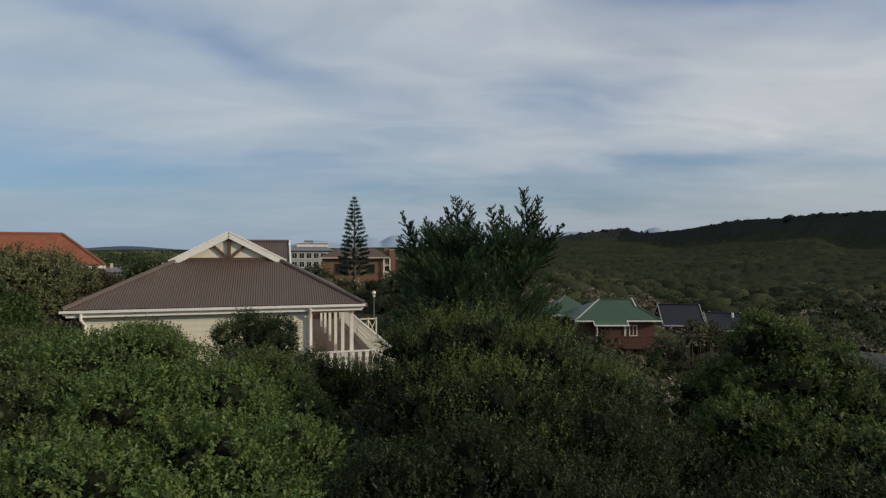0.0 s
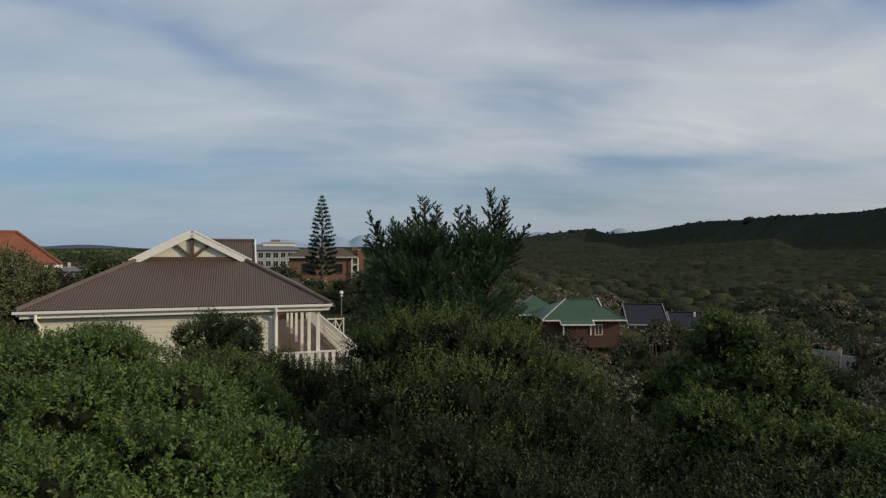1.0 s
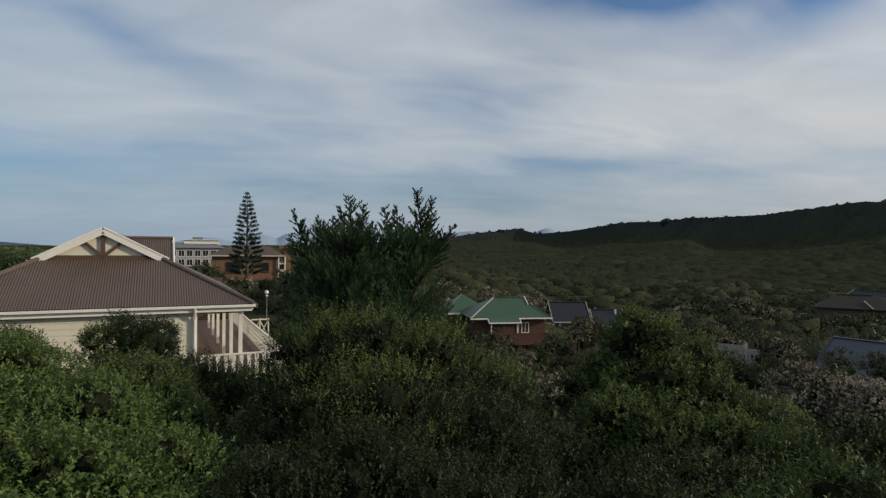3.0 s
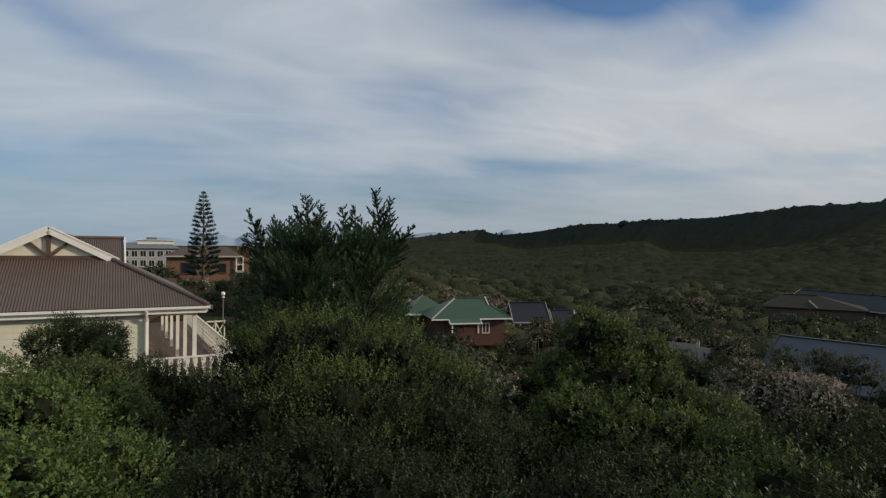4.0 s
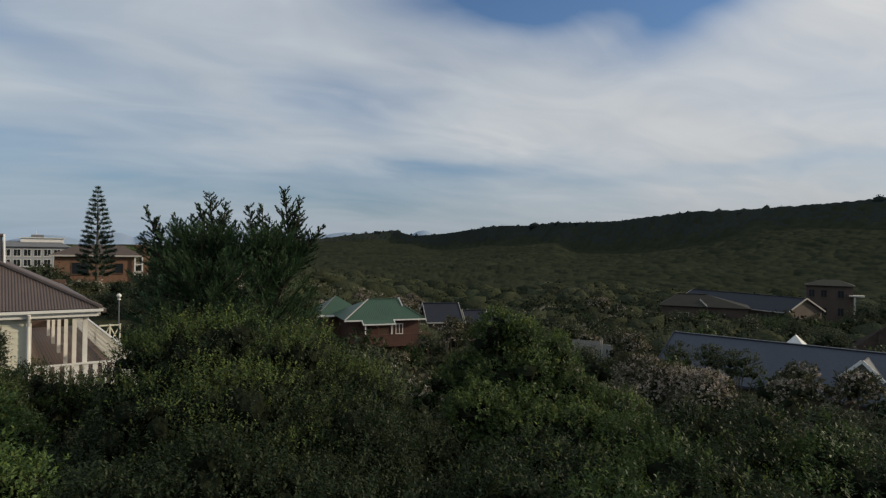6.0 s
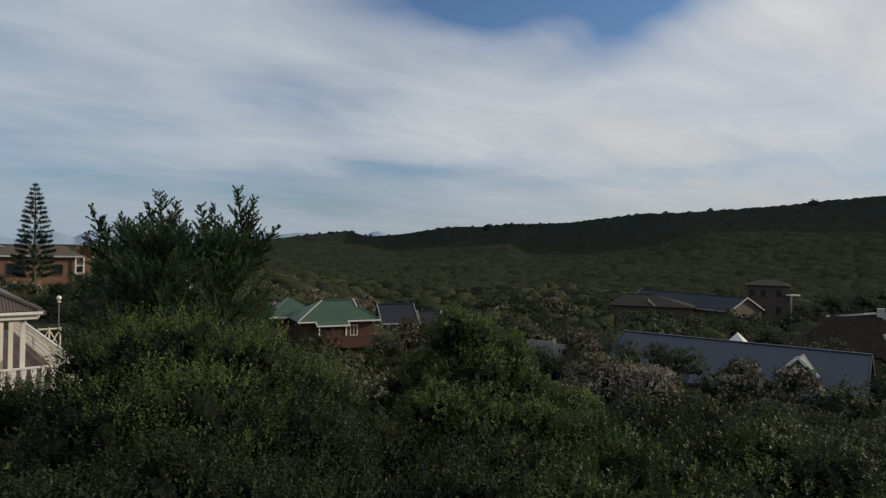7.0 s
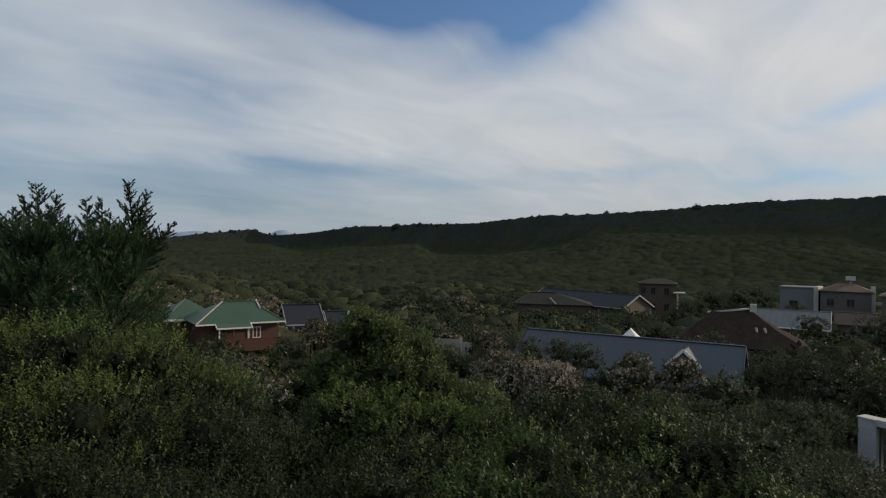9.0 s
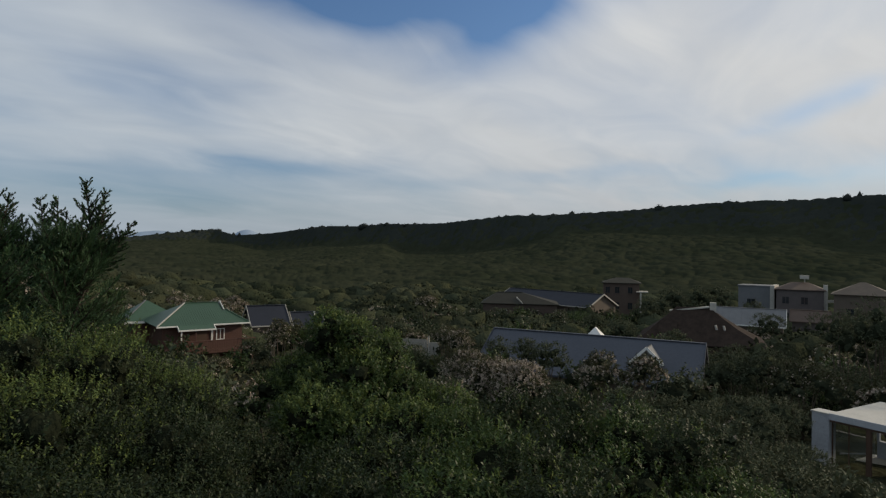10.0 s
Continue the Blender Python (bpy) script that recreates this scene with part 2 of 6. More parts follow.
# White plaster, greyed and blued to put its shade into the colour.
M_PATIO = material("shaded_white_plaster", (0.42, 0.43, 0.46), (0.35, 0.36, 0.39), rough=0.9, scale=1.5, fine=12, bump=0.1, dirt=0.3)
M_LEAF_U = leafmat("dull_olive_leaf", (0.088, 0.116, 0.044), (0.060, 0.082, 0.034), rough=0.55, spec=0.15, translucent=0.25)
M_AWNING = material("greyish_white_canopy", (0.47, 0.455, 0.42), (0.39, 0.38, 0.35), rough=0.8, scale=1.2, fine=10, bump=0.05, dirt=0.25)
M_MAUVE = material("mauve_plaster", (0.120, 0.100, 0.096), (0.092, 0.078, 0.075), rough=0.9, scale=1, fine=9, bump=0.1)
M_PAVE = material("pale_paving", (0.42, 0.38, 0.31), (0.34, 0.31, 0.26), rough=0.9, scale=1.2, fine=9, bump=0.2)

M_GLASS = bpy.data.materials.new("window_glass")
M_GLASS.use_nodes = True
g_ = M_GLASS.node_tree.nodes["Principled BSDF"]
g_.inputs["Base Color"].default_value = (0.02, 0.025, 0.03, 1)
g_.inputs["Roughness"].default_value = 0.06
g_.inputs["Specular IOR Level"].default_value = 0.6

M_CLEAR = bpy.data.materials.new("clear_glass")
M_CLEAR.use_nodes = True
g_ = M_CLEAR.node_tree.nodes["Principled BSDF"]
g_.inputs["Base Color"].default_value = (0.9, 0.93, 0.92, 1)
g_.inputs["Roughness"].default_value = 0.03
g_.inputs["IOR"].default_value = 1.45
g_.inputs["Transmission Weight"].default_value = 1.0


# ---- builders ----
def thing(name, label, category, loc=(0, 0, 0), turn=0.0, group="", kind=""):
    ob = new(name)
    ob.empty_display_size = 0.3
    ob.matrix_basis = pose(*loc, 0, 0, turn)
    return tagged(ob, label, category, group, kind)


def part(name, bm, mat, parent, label="", smooth=False):
    me = bpy.data.meshes.new(name)
    bmesh.ops.recalc_face_normals(bm, faces=bm.faces[:])
    bm.to_mesh(me)
    bm.free()
    me.materials.append(mat)
    if smooth:
        me.polygons.foreach_set("use_smooth", [True] * len(me.polygons))
    ob = new(name, me)
    ob.parent = parent
    if label:
        tagged(ob, label)
    return ob


def box(bm, x0, x1, y0, y1, z0, z1):
    vs = [bm.verts.new((x, y, z)) for z in (z0, z1) for x, y in ((x0, y0), (x1, y0), (x1, y1), (x0, y1))]
    for f in ((0, 3, 2, 1), (4, 5, 6, 7), (0, 1, 5, 4), (1, 2, 6, 5), (2, 3, 7, 6), (3, 0, 4, 7)):
        bm.faces.new([vs[i] for i in f])
    return bm


def beam(bm, a, b, w, h):
    """A squared bar from a to b, w wide and h high."""
    a, b = Vector(a), Vector(b)
    d = (b - a).normalized()
    s = d.cross(Vector((0, 0, 1)))
    s = s.normalized() if s.length > 1e-4 else Vector((1, 0, 0))
    u = s.cross(d)
    c = [s * (w / 2 * i) + u * (h / 2 * j) for i, j in ((-1, -1), (1, -1), (1, 1), (-1, 1))]
    p, q = [bm.verts.new(a + k) for k in c], [bm.verts.new(b + k) for k in c]
    bm.faces.new(p[::-1])
    bm.faces.new(q)
    for i in range(4):
        bm.faces.new((p[i], p[(i + 1) % 4], q[(i + 1) % 4], q[i]))
    return bm


def slab(bm, pts, thick):
    """A flat plate under the polygon pts, with that thickness."""
    pts = [Vector(p) for p in pts]
    n = (pts[1] - pts[0]).cross(pts[2] - pts[0]).normalized()
    if n.z < 0:
        n = -n
    top = [bm.verts.new(p) for p in pts]
    low = [bm.verts.new(p - n * thick) for p in pts]
    bm.faces.new(top)
    bm.faces.new(low[::-1])
    for i in range(len(pts)):
        j = (i + 1) % len(pts)
        bm.faces.new((top[i], low[i], low[j], top[j]))
    return bm


def tube(bm, pts, radii, sides=7):
    rings = []
    pts = [Vector(p) for p in pts]
    for i, (p, r) in enumerate(zip(pts, radii)):
        d = (pts[min(i + 1, len(pts) - 1)] - pts[max(i - 1, 0)]).normalized()
        s = d.cross(Vector((0.3, 1, 0.1))).normalized()
        u = s.cross(d)
        rings.append([bm.verts.new(p + (s * math.cos(k) + u * math.sin(k)) * r)
                      for k in (2 * math.pi * j / sides for j in range(sides))])
    for a, b in zip(rings, rings[1:]):
        for j in range(sides):
            bm.faces.new((a[j], a[(j + 1) % sides], b[(j + 1) % sides], b[j]))
    bm.faces.new(rings[0][::-1])
    bm.faces.new(rings[-1])
    return bm


def B():
    return bmesh.new()


def polar(yaw, d):
    """Plan position at yaw degrees left of +y, d metres off."""
    return -math.sin(radians(yaw)) * d, math.cos(radians(yaw)) * d


# ---- terrain ----
CREST_A = np.array([-180, -60, -20, 0, 6, 10, 13, 16.8, 18.7, 21.6, 25.7, 33, 38.5, 44, 49, 54, 59, 64, 68, 72, 80, 100, 140, 180.0])
CREST_E = np.array([0.1, 0.1, 0.2, 0.5, 0.75, 1.1, 1.62, 2.02, 1.54, 1.80, 2.50, 2.95, 3.25, 3.94, 4.16, 4.46, 4.85, 5.04, 5.20, 5.38, 5.5, 5.5, 3.0, 0.1])
# where the forested scarp under the crest begins: azimuth, elevation
FOOT_A = np.array([-180, 0, 6, 9.7, 13.8, 18.5, 20, 21.2, 26.6, 32, 34, 39.9, 44.8, 49.5, 56, 61, 66, 68.5, 71.8, 76, 100, 140, 180.0])
FOOT_E = np.array([0.1, 0.2, 0.4, 0.72, 0.82, 0.69, 0.35, 0.25, 0.80, 1.05, 0.35, 0.32, 1.16, 2.3, 2.4, 2.5, 2.4, 2.25, 1.5, 1.4, 1.4, 0.8, 0.1])
RUN = 42.0
CREST_R = np.array([900, 900, 900, 1000, 1050, 1100, 1100, 1100, 1050, 950, 820, 680, 610, 560, 530, 510, 500, 490, 480, 470, 460, 460, 600, 900.0])


def smooth(a, b, x):
    t = np.clip((x - a) / (b - a), 0, 1)
    return t * t * (3 - 2 * t)


def ground(x, y):
    x, y = np.asarray(x, float), np.asarray(y, float)
    r = np.hypot(x, y)
    a = np.degrees(np.arctan2(x, y))
    rc, ec = np.interp(a, CREST_A, CREST_R), np.interp(a, CREST_A, CREST_E)
    hc = 10 + rc * np.tan(np.radians(ec)) - 3.0
    left = np.interp(r, [0, 12, 60, 150, 300], [5.0, 4.9, 5.2, 4.0, 3.0])
    right = np.interp(r, [0, 8, 20, 31, 45, 60, 120, 200, 280], [4.6, 4.4, 2.9, 1.0, -0.2, -1.2, -4.0, -3.0, 1.0])
    near = left + (right - left) * smooth(-4, 26, a) * (1 - smooth(120, 160, a))
    foot_r = rc - RUN
    foot_h = 10 + foot_r * np.tan(np.radians(np.interp(a, FOOT_A, FOOT_E))) - 2.0
    u = np.clip((r - 280) / np.maximum(foot_r - 280, 30), 0, 1)
    z = np.where(r < 280, near, near + (foot_h - near) * u)
    w = np.clip((r - foot_r) / RUN, 0, 1)
    z = np.where(r > foot_r, foot_h + (hc - foot_h) * (0.7 * w + 0.3 * w * w), z)
    over = np.clip((r - rc) / 900, 0, 1)
    z = np.where(r > rc, hc + (np.minimum(hc, 12.0) - hc) * smooth(0, 1, over), z)
    bumps = (np.sin(x * 0.05 + 1.3) * np.cos(y * 0.043) * 0.7 + np.sin(x * 0.11 + y * 0.07) * 0.3) * smooth(60, 160, r)
    return z + bumps


def gz(x, y):
    return float(ground(x, y))


def build_ground():
    rad = np.concatenate([[0.0], np.geomspace(1.5, 250, 95), np.arange(257, 1180, 7.0), np.geomspace(1200, 4800, 24)])
    angs = np.radians(np.concatenate([np.arange(-60, 100, 0.75), np.arange(100, 300, 4.0)]))
    na = len(angs)
    rr, aa = np.meshgrid(rad[1:], angs, indexing="ij")
    x, y = rr * np.sin(aa), rr * np.cos(aa)
    z = ground(x, y)
    v = np.concatenate([[[0, 0, gz(0, 0)]], np.stack([x, y, z], -1).reshape(-1, 3)])
    f = []
    for j in range(na):
        f.append((0, 1 + (j + 1) % na, 1 + j))
    nr = len(rad) - 1
    for i in range(nr - 1):
        for j in range(na):
            k = (j + 1) % na
            f.append((1 + i * na + j, 1 + i * na + k, 1 + (i + 1) * na + k, 1 + (i + 1) * na + j))
    me = bpy.data.meshes.new("ground")
    me.from_pydata(v.tolist(), [], f)
    me.materials.append(M_GROUND)
    me.polygons.foreach_set("use_smooth", [True] * len(me.polygons))
    tagged(new("ground", me), "dune and valley ground covered in dark scrub", "ground", kind="structure")


build_ground()


def build_mountains():
    for i, (a0, a1, r, peaks) in enumerate((
            (-20, 2, 4200, ((-7.5, 1.25, 2.5), (-4.5, 1.42, 2.0), (-12, 0.9, 3.0))),
            (6, 30, 4400, ((12.3, 1.72, 4.6), (9.0, 1.25, 3.0), (19.5, 2.03, 2.3), (24, 1.3, 4.0))), (-62, -14, 3000, ((-33, 0.42, 2.6), (-28, 0.36, 3.4), (-40, 0.33, 6.0), (-52, 0.4, 7.0))))):
        bm = B()
        prev = None
        for k in range(121):
            a = a0 + (a1 - a0) * k / 120
            e = max(p[1] * math.exp(-((a - p[0]) / p[2]) ** 2) for p in peaks) + 0.03 * noise.noise((a * 1.7, i, 0))
            s, c = math.sin(radians(a)), math.cos(radians(a))
            h = 10 + r * math.tan(radians(max(e, -0.2)))
            row = [bm.verts.new((s * r, c * r, h)), bm.verts.new((s * (r - 250), c * (r - 250), h * 0.55)), bm.verts.new((s * (r - 600), c * (r - 600), -10))]
            if prev:
                for q in range(2):
                    bm.faces.new((prev[q], prev[q + 1], row[q + 1], row[q]))
            prev = row
        me = bpy.data.meshes.new("backdrop")
        bm.to_mesh(me)
        bm.free()
        me.materials.append(M_FARHILL if i == 2 else M_HAZE)
        me.polygons.foreach_set("use_smooth", [True] * len(me.polygons))
        tagged(new("backdrop_mountains", me), "dark blue low hills on the horizon" if i == 2 else "pale blue hazy mountain range on the horizon", "mountain", kind="structure")


build_mountains()


# ---- houses ----
def corrugated(bm, p0, e, s, width, lo, hi, pitch=0.076, amp=0.018, per=6):
    """A corrugated sheet: p0 the start of the eave, e along it, s up the slope; lo(a), hi(a) its ends at a metres along."""
    p0, e, s = Vector(p0), Vector(e).normalized(), Vector(s).normalized()
    n = e.cross(s).normalized()
    if n.z < 0:
        n = -n
    prev = None
    cols = int(width / pitch * per)
    for i in range(cols + 1):
        a = width * i / cols
        b0, b1 = lo(a), hi(a)
        if b1 - b0 < 0.004:
            prev = None
            continue
        k = n * (amp * (2 * abs(math.sin(math.pi * a / pitch)) ** 0.6 - 1))
        cur = (bm.verts.new(p0 + e * a + s * b0 + k), bm.verts.new(p0 + e * a + s * b1 + k))
        if prev:
            bm.faces.new((prev[0], cur[0], cur[1], prev[1]))
        prev = cur
    return bm


def window(parent, x, y, z, w, h, frame=M_WHITE, bars=1):
    """A window in a wall facing -y: frame, pane, glazing bar, sill."""
    bm = B()
    for a in ((x - w / 2, x - w / 2 + 0.07, z, z + h), (x + w / 2 - 0.07, x + w / 2, z, z + h),
              (x - w / 2 + 0.07, x + w / 2 - 0.07, z, z + 0.07), (x - w / 2 + 0.07, x + w / 2 - 0.07, z + h - 0.07, z + h)):
        box(bm, a[0], a[1], y - 0.06, y + 0.04, a[2], a[3])
    for k in range(bars):
        cx_ = x - w / 2 + w * (k + 1) / (bars + 1)
        box(bm, cx_ - 0.025, cx_ + 0.025, y - 0.05, y + 0.03, z + 0.07, z + h - 0.07)
    win = part("window", bm, frame, parent)
    part("pane", box(B(), x - w / 2 + 0.06, x + w / 2 - 0.06, y - 0.012, y, z + 0.06, z + h - 0.06), M_GLASS, win, "dark glass pane")
    part("sill", box(B(), x - w / 2 - 0.06, x + w / 2 + 0.06, y - 0.12, y - 0.001, z - 0.06, z - 0.002), frame, win)
    return win


def railing(parent, a, b, zbase, height=0.95, gap=0.13, fat=1.0):
    """White balustrade from a to b: rails, posts and shaped balusters."""
    a, b = Vector((*a, 0)), Vector((*b, 0))
    d = b - a
    L = d.length
    part("top_rail", beam(B(), a + Vector((0, 0, zbase + height)), b + Vector((0, 0, zbase + height)), 0.09, 0.05), M_WHITE, parent)
    part("bottom_rail", beam(B(), a + Vector((0, 0, zbase + 0.12)), b + Vector((0, 0, zbase + 0.12)), 0.06, 0.05), M_WHITE, parent)
    n = int(L / gap)
    ang = math.atan2(d.y, d.x)
    bm = B()
    prof = [(0, 0.045), (0.12, 0.045), (0.2, 0.028), (0.32, 0.048), (0.45, 0.026), (0.58, 0.048), (0.7, 0.028), (0.8, 0.045), (1, 0.045)]
    prof = [(u, k * fat) for u, k in prof]
    for t0, t1 in zip(prof, prof[1:]):
        z0, z1 = 0.145 + t0[0] * (height - 0.17), 0.145 + t1[0] * (height - 0.17)
        vs = [bm.verts.new(p) for p in ((-t0[1], -0.012, z0), (t0[1], -0.012, z0), (t1[1], -0.012, z1), (-t1[1], -0.012, z1),
                                        (-t0[1], 0.012, z0), (t0[1], 0.012, z0), (t1[1], 0.012, z1), (-t1[1], 0.012, z1))]
        for f in ((0, 1, 2, 3), (5, 4, 7, 6), (1, 5, 6, 2), (4, 0, 3, 7)):
            bm.faces.new([vs[i] for i in f])
    bmesh.ops.remove_doubles(bm, verts=bm.verts[:], dist=0.0005)
    first = part("baluster", bm, M_WHITE, parent)
    for i in range(n):
        p = a + d * ((i + 0.5) / n)
        ob = first if i == 0 else new("baluster", first.data)
        ob.parent = parent
        ob.matrix_basis = Matrix.Translation((p.x, p.y, zbase)) @ Matrix.Rotation(ang, 4, "Z")


def timber_house():
    """The near house. Local x runs right along the front, y back; the origin is the front right eave corner at eave height."""
    W, SL, EZ, D = 9.0, 0.515, 8.2, 15.0
    ax, ay = polar(7.6, 20.4)
    turn = 15.6
    h = thing("timber_house", "cream weatherboard house with brown corrugated hipped roof", "house", (ax, ay, EZ), turn)
    # local frame: house spans x -W..0, y 0..D
    cs = 1 / math.sqrt(1 + SL * SL)
    gs, gw = 2.8, 1.85          # gable set back, half width at its foot
    mid = -W / 2
    up = 1 / cs
    roof = part("roof", corrugated(B(), (-W, 0, 0), (1, 0, 0), (0, 1, SL), W, lambda a: 0.0,
                                   lambda a: min(a, W - a, gs) * up), M_ROOF, h, "brown corrugated metal roof")
    for sx, e in ((0, -1), (-W, 1)):
        def hi(a):
            return (min(a, W / 2) if a < gs else W / 2) * up
        bm = corrugated(B(), (sx, 0, 0), (0, 1, 0), (e, 0, SL), D, lambda a: 0.0, hi)
        part("roof_slope", bm, M_ROOF, roof)
    # closing plates under the sheets
    bm = B()
    slab(bm, [(-W, 0, -0.03), (0, 0, -0.03), (-gs, gs, gs * SL - 0.03), (-W + gs, gs, gs * SL - 0.03)], 0.04)
    slab(bm, [(0, 0, -0.03), (0, D, -0.03), (mid, D, W / 2 * SL - 0.03), (mid, gs, W / 2 * SL - 0.03), (-gs, gs, gs * SL - 0.03)], 0.04)
    slab(bm, [(-W, 0, -0.03), (-W + gs, gs, gs * SL - 0.03), (mid, gs, W / 2 * SL - 0.03), (mid, D, W / 2 * SL - 0.03), (-W, D, -0.03)], 0.04)
    part("roof_deck", bm, M_BROWNWOOD, roof)
    for sx, e in ((0, -1), (-W, 1)):
        bm = tube(B(), [(sx, 0, 0.03), (sx + e * gs, gs, gs * SL + 0.03)], [0.075, 0.075], 8)
        part("hip_cap", bm, M_ROOF, roof)
    part("ridge_cap", tube(B(), [(mid, gs, W / 2 * SL + 0.03), (mid, D, W / 2 * SL + 0.03)], [0.08, 0.08], 8), M_ROOF, roof)
    # gable above the hip
    gz0, gzt = gs * SL, W / 2 * SL
    bm = B()
    vs = [bm.verts.new(p) for p in ((mid - (gzt - gz0) / SL, gs, gz0), (mid + (gzt - gz0) / SL, gs, gz0), (mid, gs, gzt))]
    vb = [bm.verts.new((v.co.x, gs + 0.05, v.co.z)) for v in vs]
    bm.faces.new(vs)
    bm.faces.new(vb[::-1])
    for i in range(3):
        bm.faces.new((vs[i], vb[i], vb[(i + 1) % 3], vs[(i + 1) % 3]))
    gable = part("gable", bm, M_CREAM, h, "cream gable panel with brown timber struts")
    for e in (-1, 1):
        a = (mid + e * (gw + 0.12), gs - 0.14, gzt - (gw + 0.12) * SL + 0.03)
        b = (mid - e * 0.0, gs - 0.14, gzt + 0.05)
        part("barge_board", beam(B(), a, b, 0.05, 0.25), M_WHITE, gable)
        slab_pts = [(mid, gs - 0.18, gzt + 0.16), (mid + e * (gw + 0.15), gs - 0.18, gzt + 0.16 - (gw + 0.15) * SL),
                    (mid + e * (gw + 0.15), gs + 0.3, gzt + 0.16 - (gw + 0.15) * SL), (mid, gs + 0.3, gzt + 0.16)]
        part("barge_cap", slab(B(), slab_pts, 0.03), M_WHITE, gable)
        part("strut", beam(B(), (mid + e * 0.06, gs - 0.05, gz0 + 0.08), (mid + e * 0.62, gs - 0.05, gz0 + 0.60), 0.07, 0.09), M_BROWNWOOD, gable)
    part("king_post", box(B(), mid - 0.06, mid + 0.06, gs - 0.09, gs - 0.01, gz0, gzt - 0.12), M_BROWNWOOD, gable)
    part("tie_beam", box(B(), mid - gw + 0.1, mid + gw - 0.1, gs - 0.09, gs - 0.005, gz0 - 0.03, gz0 + 0.09), M_BROWNWOOD, gable)
    # gutters, fascias
    for nm, q in (("gutter", (-W - 0.05, 0.05, -0.13, -0.03, -0.085, -0.012)), ("frieze", (-W + 0.1, -0.05, -0.03, 0.0, -0.225, -0.165)), ("fascia", (-W, 0, 0.0, 0.03, -0.16, -0.02)),
                  ("fascia", (-0.03, 0.0, 0.031, D, -0.19, -0.02))):
        part(nm, box(B(), *q), M_WHITE, h, "white " + nm)
    part("side_gutter", box(B(), 0.03, 0.14, -0.03, D, -0.13, -0.02), M_ROOF, h, "brown side gutter")
    part("soffit", box(B(), -W + 0.02, -0.04, 0.04, 0.6, -0.195, -0.175), M_BROWNWOOD, h)
    part("beam", box(B(), -1.8, -0.25, 0.50, 0.58, -0.33, -0.217), M_WHITE, h)
    # walls
    vw = 1.8                      # verandah width
    floor = -2.62
    wall = part("wall", box(B(), -W + 0.5, -vw, 0.20, D - 0.5, floor - 1.2, -0.217), M_CREAM, h)
    bl = box(B(), -W + 0.5, -vw, 0.18, 0.195, 0, 0.19)
    for v in bl.verts:
        if v.co.z > 0.1 and v.co.y < 0.19:
            v.co.y = 0.192
    first = part("weatherboard", bl, M_CREAM, wall, "cream lapped weatherboard")
    for i in range(19):
        ob = first if i == 0 else new("weatherboard", first.data)
        ob.parent = wall
        ob.matrix_basis = Matrix.Translation((0, 0, -0.42 - 0.18 * i))
    part("corner_board", box(B(), -vw - 0.02, -vw + 0.11, 0.15, 0.30, floor - 1.2, -0.22), M_WHITE, wall)
    # downpipe at the left corner
    bm = tube(B(), [(-W + 0.52, -0.09, -0.10), (-W + 0.52, -0.09, -0.30), (-W + 0.56, 0.02, -0.40), (-W + 0.58, 0.11, -0.50), (-W + 0.58, 0.11, floor - 1)],
              [0.045] * 5, 8)
    part("downpipe", bm, M_WHITE, h)
    part("downpipe", tube(B(), [(-vw + 0.03, -0.10, -0.10), (-vw + 0.03, 0.0, -0.3), (-vw + 0.03, 0.09, -0.45), (-vw + 0.03, 0.09, floor - 1)], [0.045] * 4, 8), M_WHITE, h)
    # deck: boards along the side
    deck = part("deck", box(B(), -vw, 1.12, 0.36, D + 4, floor - 0.25, floor - 0.03), M_BROWNWOOD, h, "brown timber deck")
    nb = int((vw + 1.12) / 0.12)
    first = part("deck_board", box(B(), 0, 0.112, 0.32, D + 4, 0, 0.028), M_DECK, deck)
    for i in range(nb):
        ob = first if i == 0 else new("deck_board", first.data)
        ob.parent = deck
        ob.matrix_basis = Matrix.Translation((-vw + 0.06 + i * 0.12, 0, floor - 0.03))
    for i in range(6):
        y = 0.5 + i * 2.9
        part("verandah_post", box(B(), -0.40, -0.28, y, y + 0.12, floor, -0.30), M_WHITE, h)
    for i in range(7):
        y = 0.6 + i * 2.9
        part("deck_pile", box(B(), 0.45, 0.6, y, y + 0.15, floor - 1.6, floor - 0.25), M_BROWNWOOD, deck)
    part("end_wall", box(B(), -vw - 1, 0.7, D + 4.0, D + 4.1, floor, floor + 2.6), M_BROWNWOOD, h, "brown timber screen")
    rails = part("balustrade", box(B(), 1.04, 1.16, 0.36, 0.48, floor, floor + 1.05), M_WHITE, h, "white shaped timber balustrade")
    railing(rails, (-vw + 0.15, 0.42), (1.02, 0.42), floor, gap=0.235, fat=1.45)
    rails2 = part("balustrade", box(B(), 1.04, 1.16, D + 3.6, D + 3.72, floor, floor + 1.05), M_WHITE, h, "white shaped timber balustrade")
    railing(rails2, (1.10, 0.52), (1.10, D + 3.6), floor, gap=0.17)
    # landing beside the deck, with a crossed rail
    land = part("landing", box(B(), 1.17, 2.0, 9.7, 11.3, floor - 0.25, floor), M_DECK, h, "timber landing beside the deck")
    for z in (floor + 0.12, floor + 0.97):
        part("landing_rail", box(B(), 1.2, 2.0, 9.7, 9.76, z - 0.03, z + 0.03), M_CREAM, land)
    for k in range(2):
        a0 = 1.2 + k * 0.40
        for u0, u1 in ((floor + 0.15, floor + 0.94), (floor + 0.94, floor + 0.15)):
            e = 0.03 if u0 > u1 else 0
